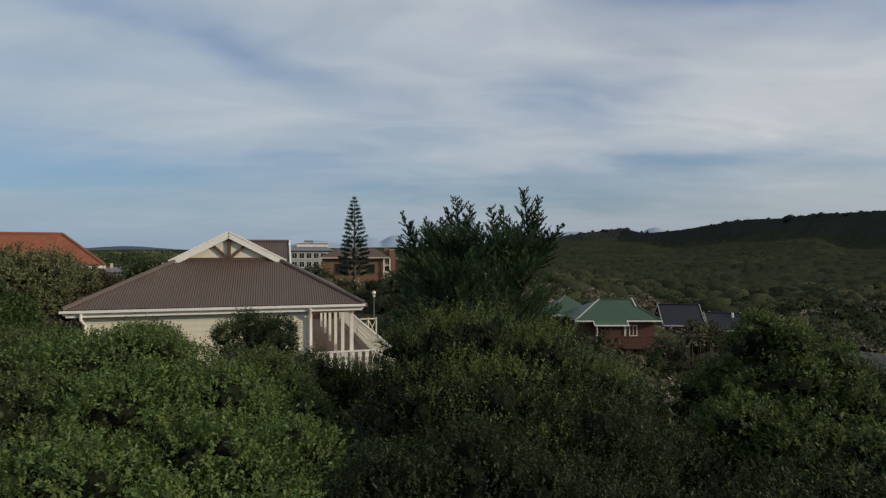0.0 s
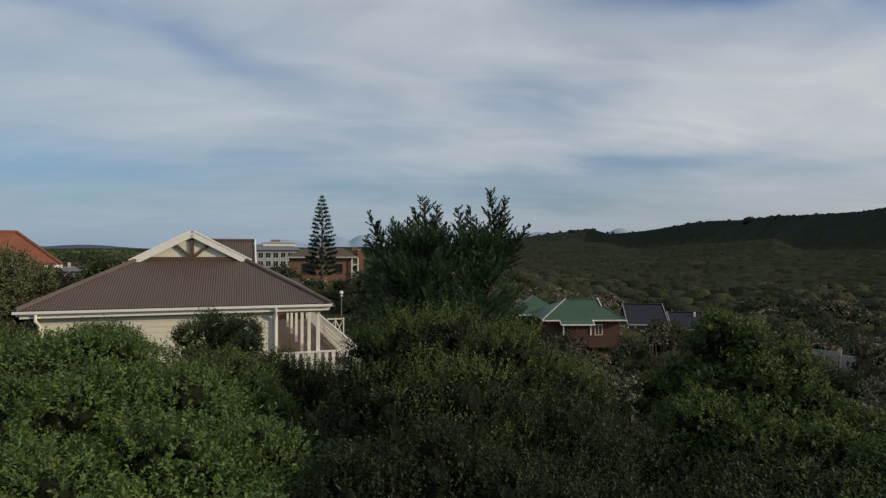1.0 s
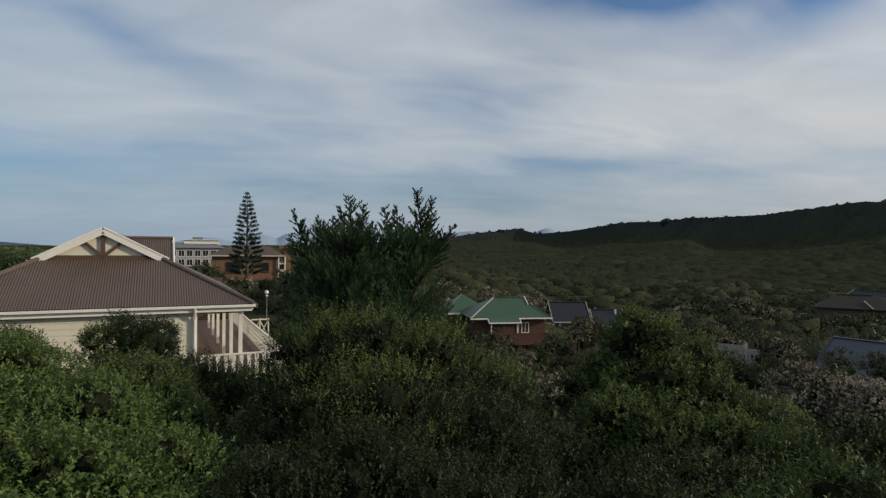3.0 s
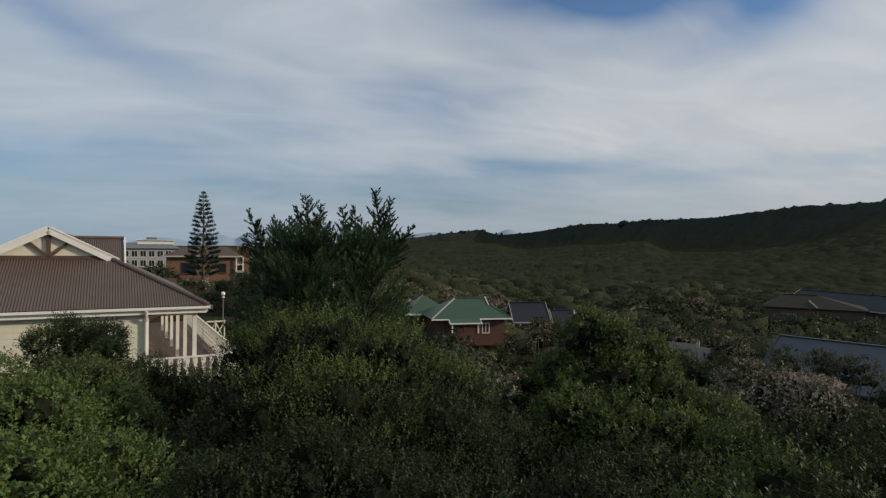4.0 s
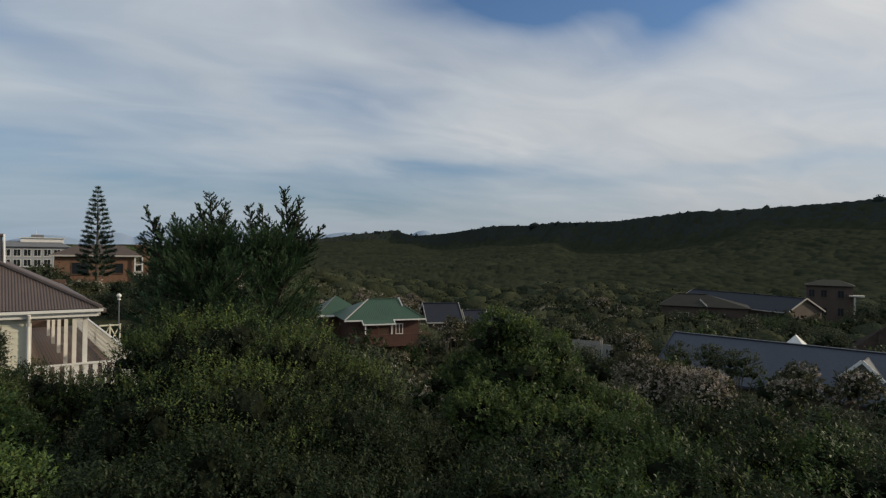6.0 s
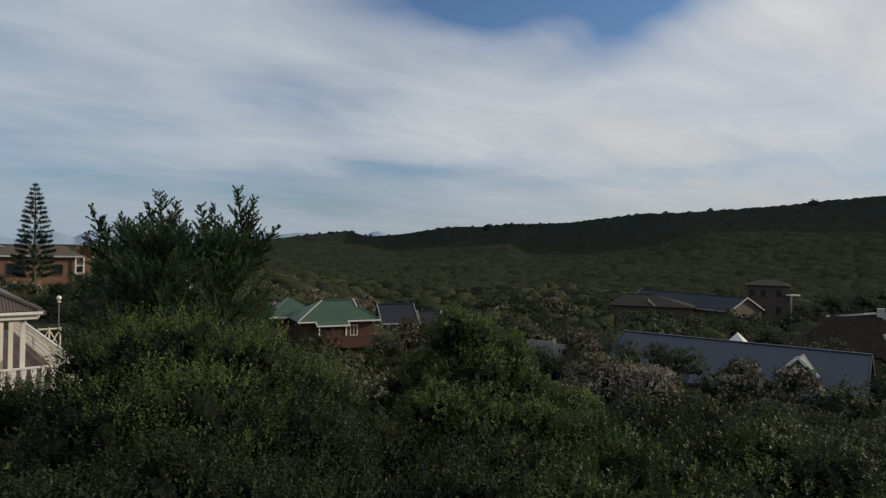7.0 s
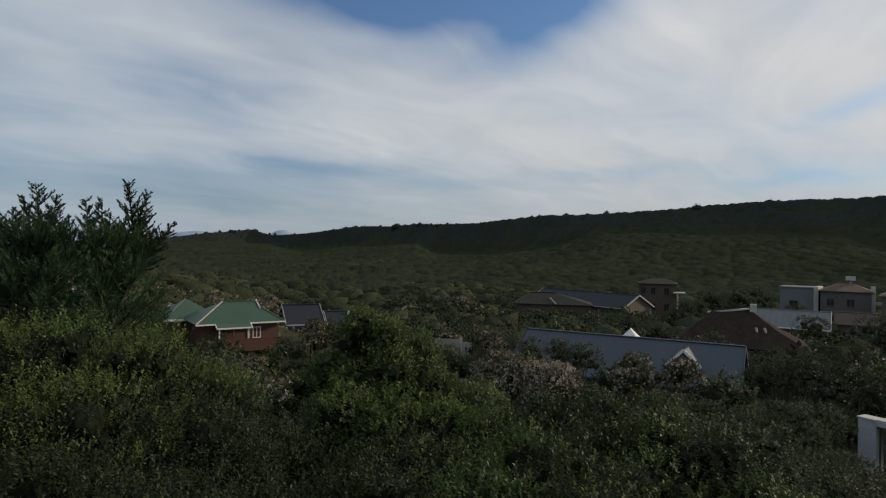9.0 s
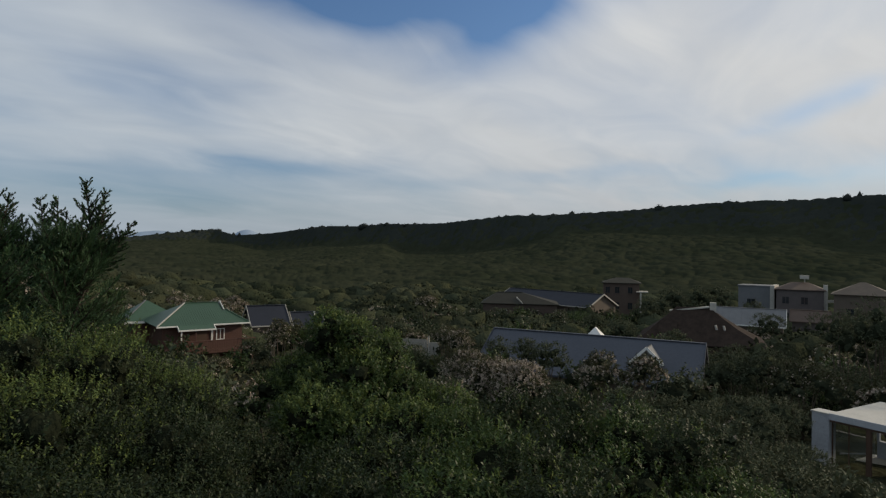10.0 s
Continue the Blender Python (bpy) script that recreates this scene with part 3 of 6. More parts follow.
            part("cross_bar", beam(B(), (a0, 9.73 + e, u0), (a0 + 0.40, 9.73 + e, u1), 0.03, 0.04), M_CREAM, land)
        part("landing_post", box(B(), a0 + 0.38, a0 + 0.43, 9.67, 9.79, floor, floor + 1.02), M_CREAM, land)
    part("landing_leg", box(B(), 1.8, 1.94, 9.8, 9.94, floor - 1.8, floor - 0.25), M_BROWNWOOD, land)
    # wing at the back
    wx, wy, wzr = -2.30, 9.2, 10.4 - EZ
    wl, run = 2.6, 3.4
    wing = part("wing_roof", corrugated(B(), (wx - wl, wy - run, wzr - run * SL), (1, 0, 0), (0, 1, SL), wl, lambda a: 0.0, lambda a: run * up), M_ROOF, h, "brown corrugated metal roof")
    part("wing_roof_back", slab(B(), [(wx - wl, wy, wzr), (wx, wy, wzr), (wx, wy + run, wzr - run * SL), (wx - wl, wy + run, wzr - run * SL)], 0.05), M_ROOF, wing)
    part("wing_cap", tube(B(), [(wx - wl, wy, wzr + 0.03), (wx + 0.05, wy, wzr + 0.03)], [0.07, 0.07], 8), M_ROOF, wing)
    part("wing_barge", beam(B(), (wx + 0.06, wy - run, wzr - run * SL - 0.02), (wx + 0.06, wy, wzr - 0.02), 0.06, 0.22), M_WHITE, wing)
    part("wing_barge", beam(B(), (wx + 0.06, wy + run, wzr - run * SL - 0.02), (wx + 0.06, wy, wzr - 0.02), 0.06, 0.22), M_WHITE, wing)
    bm = B()
    vs = [bm.verts.new(p) for p in ((wx, wy - run + 0.3, wzr - run * SL), (wx, wy + run - 0.3, wzr - run * SL), (wx, wy, wzr - 0.15))]
    bm.faces.new(vs)
    bmesh.ops.solidify(bm, geom=bm.faces[:], thickness=0.1)
    part("wing_gable", bm, M_CREAM, wing)


timber_house()


def hip_roof(bm, x0, x1, y0, y1, z, rise, rx0, rx1, ov=0.4, thick=0.12):
    """A hipped roof over the rectangle, its ridge from rx0 to rx1 along x."""
    ym = (y0 + y1) / 2
    a, b, c, d = (x0 - ov, y0 - ov, z), (x1 + ov, y0 - ov, z), (x1 + ov, y1 + ov, z), (x0 - ov, y1 + ov, z)
    r0, r1 = (rx0, ym, z + rise), (rx1, ym, z + rise)
    slab(bm, [a, b, r1, r0], thick)
    slab(bm, [b, c, r1], thick)
    slab(bm, [c, d, r0, r1], thick)
    slab(bm, [d, a, r0], thick)
    return bm


def eave_trim(parent, x0, x1, y0, y1, z, ov=0.4, mat=M_WHITE, h=0.18):
    for q in ((x0 - ov, x1 + ov, y0 - ov - 0.06, y0 - ov - 0.002), (x0 - ov, x1 + ov, y1 + ov + 0.002, y1 + ov + 0.06),
              (x0 - ov - 0.06, x0 - ov - 0.002, y0 - ov, y1 + ov), (x1 + ov + 0.002, x1 + ov + 0.06, y0 - ov, y1 + ov)):
        part("gutter", box(B(), *q, z - h, z + 0.02), mat, parent)


def seams(parent, name, mat, p0, e, s, width, lo, hi, step, w=0.05, h=0.035):
    """Standing seams on a roof plane."""
    bm = B()
    p0, e, s = Vector(p0), Vector(e).normalized(), Vector(s).normalized()
    n = e.cross(s)
    n = n if n.z > 0 else -n
    a = step / 2
    while a < width:
        b0, b1 = lo(a), hi(a)
        if b1 - b0 > 0.1:
            beam(bm, p0 + e * a + s * b0 + n * h / 2, p0 + e * a + s * b1 + n * h / 2, w, h)
        a += step
    return tagged(part(name, bm, mat, parent), kind="stuff")


def tile_house():
    """Red-tiled house: the hip end shows, local x runs to the left."""
    x, y = polar(29.57, 45.0)
    h = thing("tiled_house", "house with a terracotta tiled hip roof behind shrubs", "house", (x, y, 9.0), 33.0)
    W, D, rise = 16.0, 6.4, 2.05
    roof = part("roof", hip_roof(B(), -W, 0, 0, D, 0, rise, -W + 2.6, -2.3, 0.0), M_TILE, h, "terracotta tile roof")
    # tile courses on the front and the end slope
    L = math.hypot(D / 2, rise)
    bm = box(B(), -0.154, 0.154, 0, 0.42, 0, 0.03)
    first = part("tile", bm, M_TILE, roof)
    s = Vector((0, D / 2, rise)).normalized()
    tilt = math.atan2(rise, D / 2)
    n = 0
    for r in range(10):
        b = L * r / 10
        inset = 2.3 * b / L
        xx = -0.25 - inset
        while xx > -9.0 and n < 290:
            ob = first if n == 0 else new("tile", first.data)
            ob.parent = roof
            ob.matrix_basis = Matrix.Translation(Vector((xx, 0, 0.01)) + s * b) @ Matrix.Rotation(tilt + 0.05, 4, "X")
            n += 1
            xx -= 0.31
    part("hip_tiles", tube(B(), [(0, 0, 0.05), (-2.3, D / 2, rise + 0.05)], [0.12, 0.12], 7), M_TILE, roof)
    part("ridge_tiles", tube(B(), [(-W + 2.6, D / 2, rise + 0.05), (-2.3, D / 2, rise + 0.05)], [0.12, 0.12], 7), M_TILE, roof)
    part("wall", box(B(), -W + 0.4, -0.4, 0.4, D - 0.4, -4.2, -0.05), M_PLASTER, h)
    eave_trim(h, -W, 0, 0, D, -0.02, 0.0)


tile_house()


def hut():
    x, y = polar(29.1, 88)
    h = thing("small_building", "small white building with a grey roof", "building", (x, y, 7.2), 29)
    part("wall", box(B(), -1.3, 1.3, 0, 3, -2.0, 0), M_WPLASTER, h)
    part("roof", hip_roof(B(), -1.3, 1.3, 0, 3, 0.0, 0.6, -0.6, 0.6, 0.3), M_GREYROOF, h)
    part("chimney", box(B(), -0.1, 0.25, 1.2, 1.6, 0.4, 1.1), M_CEMENT, h)


hut()


def brick_house():
    x, y = polar(8.4, 86)
    h = thing("brick_house", "orange face-brick house with a low brown tiled roof", "house", (x, y, 9.0), 8.4)
    part("wall", box(B(), -4.6, 4.0, 0, 7, -3.8, -0.05), M_BRICK, h)
    part("roof", hip_roof(B(), -4.6, 4.3, 0, 7, 0, 1.25, -2.3, 2.9, 0.5), M_BROWNTILE, h)
    eave_trim(h, -4.6, 4.3, 0, 7, 0.0, 0.5, M_CEMENT)
    window(h, -1.9, -0.001, -2.4, 1.9, 1.5, M_BROWNWOOD, 1)
    window(h, 2.3, -0.001, -2.3, 1.0, 1.3, M_BROWNWOOD, 0)
    part("balcony", box(B(), 3.9, 5.0, -0.4, 2.0, -2.3, -2.05), M_CEMENT, h)
    for px in (4.0, 4.85):
        part("balcony_post", box(B(), px, px + 0.16, -0.35, -0.2, -3.8, -0.2), M_WHITE, h)
    part("balcony_rail", box(B(), 4.17, 4.84, -0.34, -0.28, -1.2, -1.1), M_WHITE, h)
    part("chimney", box(B(), 4.3, 5.0, 3, 3.8, -0.2, 1.4), M_BRICK, h)
    part("parapet", box(B(), 5.01, 5.9, 2.5, 6.0, -3.5, 1.0), M_BRICK, h)
    part("coping", box(B(), 5.0, 5.95, 2.45, 6.05, 1.004, 1.1), M_CEMENT, h)


brick_house()


def white_block():
    x, y = polar(12.6, 165)
    h = thing("modern_building", "long grey two-storey building with a white penthouse and large windows", "building", (x, y, 5.0), 12.6)
    part("wall", box(B(), -9, 6.0, 0, 10, 0, 4.9), M_GREYWALL, h)
    part("roof", hip_roof(B(), -9, 6.0, 0, 10, 4.9, 1.3, -7, 4.0, 0.5), M_GREYROOF, h)
    part("penthouse", box(B(), -3.5, 5.0, 4, 9, 5.6, 6.9), M_WPLASTER, h)
    part("roof_edge", box(B(), -3.8, 5.4, 3.6, 9.4, 6.904, 7.05), M_WHITE, h)
    part("tank", box(B(), -1.5, 1.0, 5, 7, 7.054, 7.7), M_GREYROOF, h)
    part("mast", tube(B(), [(-0.5, 6, 7.7), (-0.5, 6, 8.6)], [0.04, 0.03], 6), M_WHITE, h)
    for i in range(7):
        window(h, -7.8 + i * 1.9, -0.001, 2.7, 1.4, 1.6, M_WHITE, 1)
        window(h, -7.8 + i * 1.9, -0.001, 0.4, 1.4, 1.6, M_WHITE, 1)


white_block()


def garden_lamp():
    x, y = polar(6.63, 40)
    z = gz(x, y)
    l = thing("garden_lamp", "white garden lamp post with a round top", "lamp", (x, y, z))
    top = 10 + 40 * math.tan(radians(-3.87)) - z
    part("pole", tube(B(), [(0, 0, 0), (0, 0, top - 0.35)], [0.045, 0.035], 10), M_GREYROOF, l)
    bm = B()
    bmesh.ops.create_uvsphere(bm, u_segments=12, v_segments=8, radius=0.13)
    bmesh.ops.translate(bm, verts=bm.verts, vec=(0, 0, top - 0.13))
    part("globe", bm, M_WHITE, l, smooth=True)
    part("collar", tube(B(), [(0, 0, top - 0.38), (0, 0, top - 0.3)], [0.09, 0.09], 10), M_WHITE, l)


garden_lamp()


def green_house():
    """Local x along the front eave, y back; the origin is the middle of the front eave."""
    h = thing("green_roofed_house", "red timber house on stilts with a green metal roof", "house", (15.5, 52.76, 3.75), 0.0)
    X0, X1, D, RZ, RA, RB = -3.83, 3.81, 6.5, 1.62, -0.9, 2.0
    ym = D / 2
    gx, gy, gz_ = RB + 0.05, 1.25, RZ * (1 - 1.25 / ym)          # foot of the gablet
    part("wall", box(B(), -3.3, 3.3, 0.55, 6.0, -4.0, -0.12), M_REDWOOD, h)
    bm = B()
    slab(bm, [(X0, 0, 0), (X1, 0, 0), (gx + 0.35, ym - gy, gz_), (RB, ym - gy, gz_), (RB, ym, RZ), (RA, ym, RZ)], 0.1)
    slab(bm, [(X0, D, 0), (RA, ym, RZ), (RB, ym, RZ), (RB, ym + gy, gz_), (gx + 0.35, ym + gy, gz_), (X1, D, 0)], 0.1)
    slab(bm, [(X0, 0, 0), (RA, ym, RZ), (X0, D, 0)], 0.1)
    slab(bm, [(X1, 0, 0), (X1, D, 0), (gx + 0.35, ym + gy, gz_), (gx + 0.35, ym - gy, gz_)], 0.1)
    roof = part("roof", bm, M_GREEN, h, "green metal roof")
    sv = Vector((0, ym, RZ))
    Lr = sv.length
    seams(roof, "roof_ribs", M_GREEN, (X0, 0, 0.004), (1, 0, 0), sv, X1 - X0, lambda a: 0.0,
          lambda a: Lr * min(1, a / (RA - X0), (X1 - X0 - a) / (X1 - RB)), 0.2, 0.03, 0.014)
    part("hip_cap", beam(B(), (X0, 0, 0.04), (RA, ym, RZ + 0.04), 0.12, 0.05), M_CEMENT, roof, "pale hip capping")
    part("hip_cap", beam(B(), (X1, 0, 0.04), (gx + 0.35, ym - gy, gz_ + 0.04), 0.12, 0.05), M_GREEN, roof)
    part("ridge_cap", beam(B(), (RA, ym, RZ + 0.04), (RB, ym, RZ + 0.04), 0.14, 0.05), M_GREEN, roof)
    bm = B()
    vs = [bm.verts.new(q) for q in ((gx, ym - gy, gz_), (gx, ym + gy, gz_), (gx, ym, RZ))]
    bm.faces.new(vs)
    bmesh.ops.solidify(bm, geom=bm.faces[:], thickness=0.06)
    gablet = part("gablet", bm, M_GREYWALL, roof, "white gablet at the ridge end")
    for e in (-1, 1):
        part("barge_board", beam(B(), (gx + 0.1, ym + e * gy, gz_), (gx + 0.1, ym, RZ + 0.06), 0.05, 0.2), M_WHITE, gablet)
    # eaves; the porch carries the roof plane on, lower
    sl = RZ / ym
    for x0, x1 in ((X0 - 0.05, -2.24), (0.66, X1 + 0.05)):
        part("gutter", box(B(), x0, x1, -0.07, -0.002, -0.10, 0.015), M_WHITE, h)
    part("gutter", box(B(), X1 + 0.004, X1 + 0.07, 0.0, D, -0.16, 0.02), M_WHITE, h)
    porch = part("porch_roof", slab(B(), [(-2.24, -0.62, -0.62 * sl), (0.66, -0.62, -0.62 * sl), (0.66, -0.004, -0.002), (-2.24, -0.004, -0.002)], 0.08), M_GREEN, h)
    part("porch_gutter", box(B(), -2.3, 0.72, -0.69, -0.625, -0.62 * sl - 0.10, -0.62 * sl + 0.015), M_WHITE, porch)
    for x0 in (-2.30, 0.665):
        part("porch_barge", beam(B(), (x0 + 0.02, -0.62, -0.62 * sl - 0.06), (x0 + 0.02, -0.01, -0.06), 0.05, 0.17), M_WHITE, porch)
    for px, m in ((-2.1, M_WHITE), (-0.95, M_REDWOOD), (0.5, M_REDWOOD)):
        part("porch_post", box(B(), px, px + 0.1, -0.55, -0.45, -2.0, -0.45), m, porch)
    # openings
    window(h, 1.42, 0.54, -1.45, 0.72, 1.0, M_WHITE, 1)
    part("window_shutter", box(B(), 0.62, 0.86, 0.46, 0.545, -1.5, -0.42), M_WHITE, h, "white folded shutter")
    window(h, -2.7, 0.54, -1.5, 0.7, 1.0, M_BROWNWOOD, 1)
    part("door", box(B(), -0.6, 0.25, 0.49, 0.546, -2.2, -0.3), M_BROWNWOOD, h, "dark timber door")
    # cladding boards
    first = part("cladding_board", box(B(), -3.32, 3.32, 0.52, 0.548, 0, 0.165), M_REDWOOD, h)
    for i in range(20):
        ob = first if i == 0 else new("cladding_board", first.data)
        ob.parent = h
        ob.matrix_basis = Matrix.Translation((0, 0, -3.95 + i * 0.18))
    # deck round the porch, its boarded rail, stilts and stair
    deck = part("deck", box(B(), -2.3, 3.9, -1.1, 0.51, -2.3, -2.14), M_REDWOOD, h, "red timber deck")
    board = part("rail_board", box(B(), 0, 0.17, -1.1, -1.07, -2.14, -1.3), M_REDWOOD, deck)
    for i in range(17):
        ob = board if i == 0 else new("rail_board", board.data)
        ob.parent = deck
        ob.matrix_basis = Matrix.Translation((-1.2 + i * 0.19, 0, 0))
    part("rail", box(B(), -2.3, 3.95, -1.13, -1.03, -1.29, -1.21), M_REDWOOD, deck)
    for i in range(7):
        part("rail_post", box(B(), 2.1 + i * 0.3, 2.15 + i * 0.3, -1.1, -1.05, -2.14, -1.292), M_REDWOOD, deck)
    for px in (-2.2, 0.5, 2.1, 3.7):
        part("stilt", box(B(), px, px + 0.14, -1.0, -0.86, -5.0, -2.304), M_BROWNWOOD, deck)
    part("stair_rail", beam(B(), (1.9, -1.3, -0.45), (3.6, -1.3, -1.25), 0.05, 0.07), M_REDWOOD, deck)
    # small white sign low on the front wall
    part("meter_box", box(B(), -0.75, -0.5, 0.44, 0.516, -2.9, -2.6), M_WHITE, h, "small white sign")
    # wing behind, a pyramid roof
    part("wing_wall", box(B(), -5.1, -0.9, 5.3, 9.2, -4.0, -0.05), M_REDWOOD, h)
    wing = part("wing_roof", hip_roof(B(), -5.1, -0.8, 5.3, 9.0, 0.0, 1.66, -3.3, -3.1, 0.38), M_GREEN, h, "green metal roof")
    part("hip_cap", beam(B(), (-5.48, 4.92, 0.05), (-3.3, 7.15, 1.7), 0.12, 0.05), M_GREYROOF, wing)
    part("wing_gutter", box(B(), -5.5, -0.5, 4.85, 4.915, -0.16, 0.02), M_WHITE, wing)


green_house()


def gable_house(name, label, x, y, z, turn, L, D, rise, wallh, roofmat, wallmat, ov=0.35, barge=M_WHITE, rib=0.0):
    """A plain gabled house: local x along the ridge, origin at the front eave's middle at eave height."""
    h = thing(name, label, "house", (x, y, z), turn)
    bm = B()
    zr = rise
    slab(bm, [(-L / 2 - ov, -ov, -ov * rise / (D / 2)), (L / 2 + ov, -ov, -ov * rise / (D / 2)), (L / 2 + ov, D / 2, zr), (-L / 2 - ov, D / 2, zr)], 0.1)
    slab(bm, [(-L / 2 - ov, D + ov, -ov * rise / (D / 2)), (-L / 2 - ov, D / 2, zr), (L / 2 + ov, D / 2, zr), (L / 2 + ov, D + ov, -ov * rise / (D / 2))], 0.1)
    roof = part("roof", bm, roofmat, h)
    for sx in (-L / 2, L / 2 - 0.12):
        bm = B()
        vs = [bm.verts.new(p) for p in ((sx, 0, -0.1), (sx, D, -0.1), (sx, D / 2, zr - 0.14))]
        ws = [bm.verts.new((v.co.x + 0.12, v.co.y, v.co.z)) for v in vs]
        bm.faces.new(vs)
        bm.faces.new(ws[::-1])
        for i in range(3):
            bm.faces.new((vs[i], ws[i], ws[(i + 1) % 3], vs[(i + 1) % 3]))
        part("gable_wall", bm, wallmat, h)
    part("wall", box(B(), -L / 2, L / 2, 0, D, -wallh, -0.104), wallmat, h)
    e0 = -ov * rise / (D / 2)
    for sx in (-L / 2 - ov - 0.03, L / 2 + ov + 0.03):
        part("barge_board", beam(B(), (sx, -ov, e0 - 0.02), (sx, D / 2, zr - 0.02), 0.05, 0.24), barge, h)
        part("barge_board", beam(B(), (sx, D + ov, e0 - 0.02), (sx, D / 2, zr - 0.02), 0.05, 0.24), barge, h)
    part("gutter", box(B(), -L / 2 - ov, L / 2 + ov, -ov - 0.1, -ov - 0.01, e0 - 0.14, e0), barge, h)
    part("ridge_cap", beam(B(), (-L / 2 - ov, D / 2, zr + 0.03), (L / 2 + ov, D / 2, zr + 0.03), 0.3, 0.05), roofmat, roof)
    if rib:
        s = Vector((0, D / 2 + ov, zr - e0))
        Lr = s.length
        seams(roof, "roof_ribs", roofmat, (-L / 2 - ov, -ov, e0 + 0.004), (1, 0, 0), s, L + 2 * ov, lambda a: 0.0, lambda a: Lr, rib)
    return h


def far_houses():
    # behind the green house
    x, y = polar(-21.9, 73.0)
    gable_house("slate_roofed_house", "house with a blue-grey roof and white barge boards", x, y, 1.75, -8, 3.9, 5.0, 1.85, 3.5, M_SLATE, M_PLASTER, barge=M_CEMENT)
    x, y = polar(-25.4, 74.0)
    h2 = gable_house("slate_roofed_wing", "low blue-grey roof with a pale barge board and vent", x, y, 1.3, -10, 3.2, 4.2, 1.45, 3.2, M_SLATE, M_PLASTER, barge=M_CEMENT)
    part("vent_pipe", tube(B(), [(1.0, 1.5, 0.6), (1.0, 1.5, 1.5)], [0.12, 0.12], 8), M_WHITE, h2)
    # boundary fence
    x, y = polar(-35.2, 60)
    f = thing("boundary_fence", "pale slatted boundary fence with a white end post", "fence", (x, y, gz(x, y)), -48)
    top = 10 + 60 * math.tan(radians(-7.95)) - gz(x, y)
    first = part("slat", box(B(), 0, 0.11, 0, 0.03, 0, top), M_FENCE, f)
    for i in range(20):
        ob = first if i == 0 else new("slat", first.data)
        ob.parent = f
        ob.matrix_basis = Matrix.Translation((-1.3 + i * 0.135, 0, 0))
    part("rail", box(B(), -1.35, 1.45, 0.032, 0.08, top - 0.3, top - 0.2), M_FENCE, f)
    part("end_post", box(B(), 1.5, 1.65, -0.1, 0.05, 0, top + 0.35), M_CEMENT, f, "white end post")
    part("wall_panel", box(B(), 1.66, 2.6, 0.0, 0.12, 0, top * 0.9), M_FENCE, f)


far_houses()


def blue_house():
    p1, p2 = Vector((36.6, 39.3)), Vector((44.0, 23.7))
    L = (p2 - p1).length
    d = (p2 - p1).normalized()
    ang = math.degrees(math.atan2(d.y, d.x))
    n = Vector((d.y, -d.x))             # towards the camera
    mid = (p1 + p2) / 2 + n * 4.3
    rise = 2.55
    h = gable_house("blue_roofed_house", "long house with a plain blue-grey metal roof and small dormer", mid.x, mid.y, 3.62 - rise, ang, L - 0.5, 8.6, rise, 3.0, M_BLUE, M_PLASTER, ov=0.25, barge=M_BLUE)
    sl = rise / 4.3
    # dormer on the near slope: local x along the ridge, y from the eave
    def dormer(x, y0, w, peak, depth):
        z0 = sl * y0
        dm = part("dormer", box(B(), x - w / 2 + 0.2, x + w / 2 - 0.2, y0 + 0.25, y0 + depth, z0 - 0.2, z0 + peak - w * 0.5), M_CEMENT, h, "gabled dormer with white barge boards")
        bm = B()
        vs = [bm.verts.new(p) for p in ((x - w / 2 + 0.2, y0 + 0.25, z0 + peak - w * 0.5 + 0.004), (x + w / 2 - 0.2, y0 + 0.25, z0 + peak - w * 0.5 + 0.004), (x, y0 + 0.25, z0 + peak - 0.12))]
        bm.faces.new(vs)
        bmesh.ops.solidify(bm, geom=bm.faces[:], thickness=0.08)
        part("dormer_gable", bm, M_CEMENT, dm)
        for e in (-1, 1):
            part("dormer_roof", slab(B(), [(x, y0, z0 + peak), (x + e * w / 2, y0, z0 + peak - w * 0.5), (x + e * w / 2, y0 + depth, z0 + peak - w * 0.5), (x, y0 + depth, z0 + peak)], 0.08), M_GREYROOF, dm)
            part("dormer_barge", beam(B(), (x + e * w / 2, y0 - 0.04, z0 + peak - w * 0.5), (x, y0 - 0.04, z0 + peak), 0.06, 0.2), M_WHITE, dm)
        return dm
    dormer(4.75, 1.25, 2.4, 1.55, 2.6)
    bm = B()
    vs = [bm.verts.new(p) for p in ((-1.1, 5.3, rise - 0.6), (0.9, 5.3, rise - 0.6), (0.9, 6.8, rise - 0.6), (-1.1, 6.8, rise - 0.6), (-0.1, 5.9, rise + 0.5), (-0.1, 6.2, rise + 0.5))]
    for f in ((0, 1, 4), (1, 2, 5, 4), (2, 3, 5), (3, 0, 4, 5), (3, 2, 1, 0)):
        bm.faces.new([vs[i] for i in f])
    part("roof_lantern", bm, M_WPLASTER, h, "white pointed roof lantern")


blue_house()


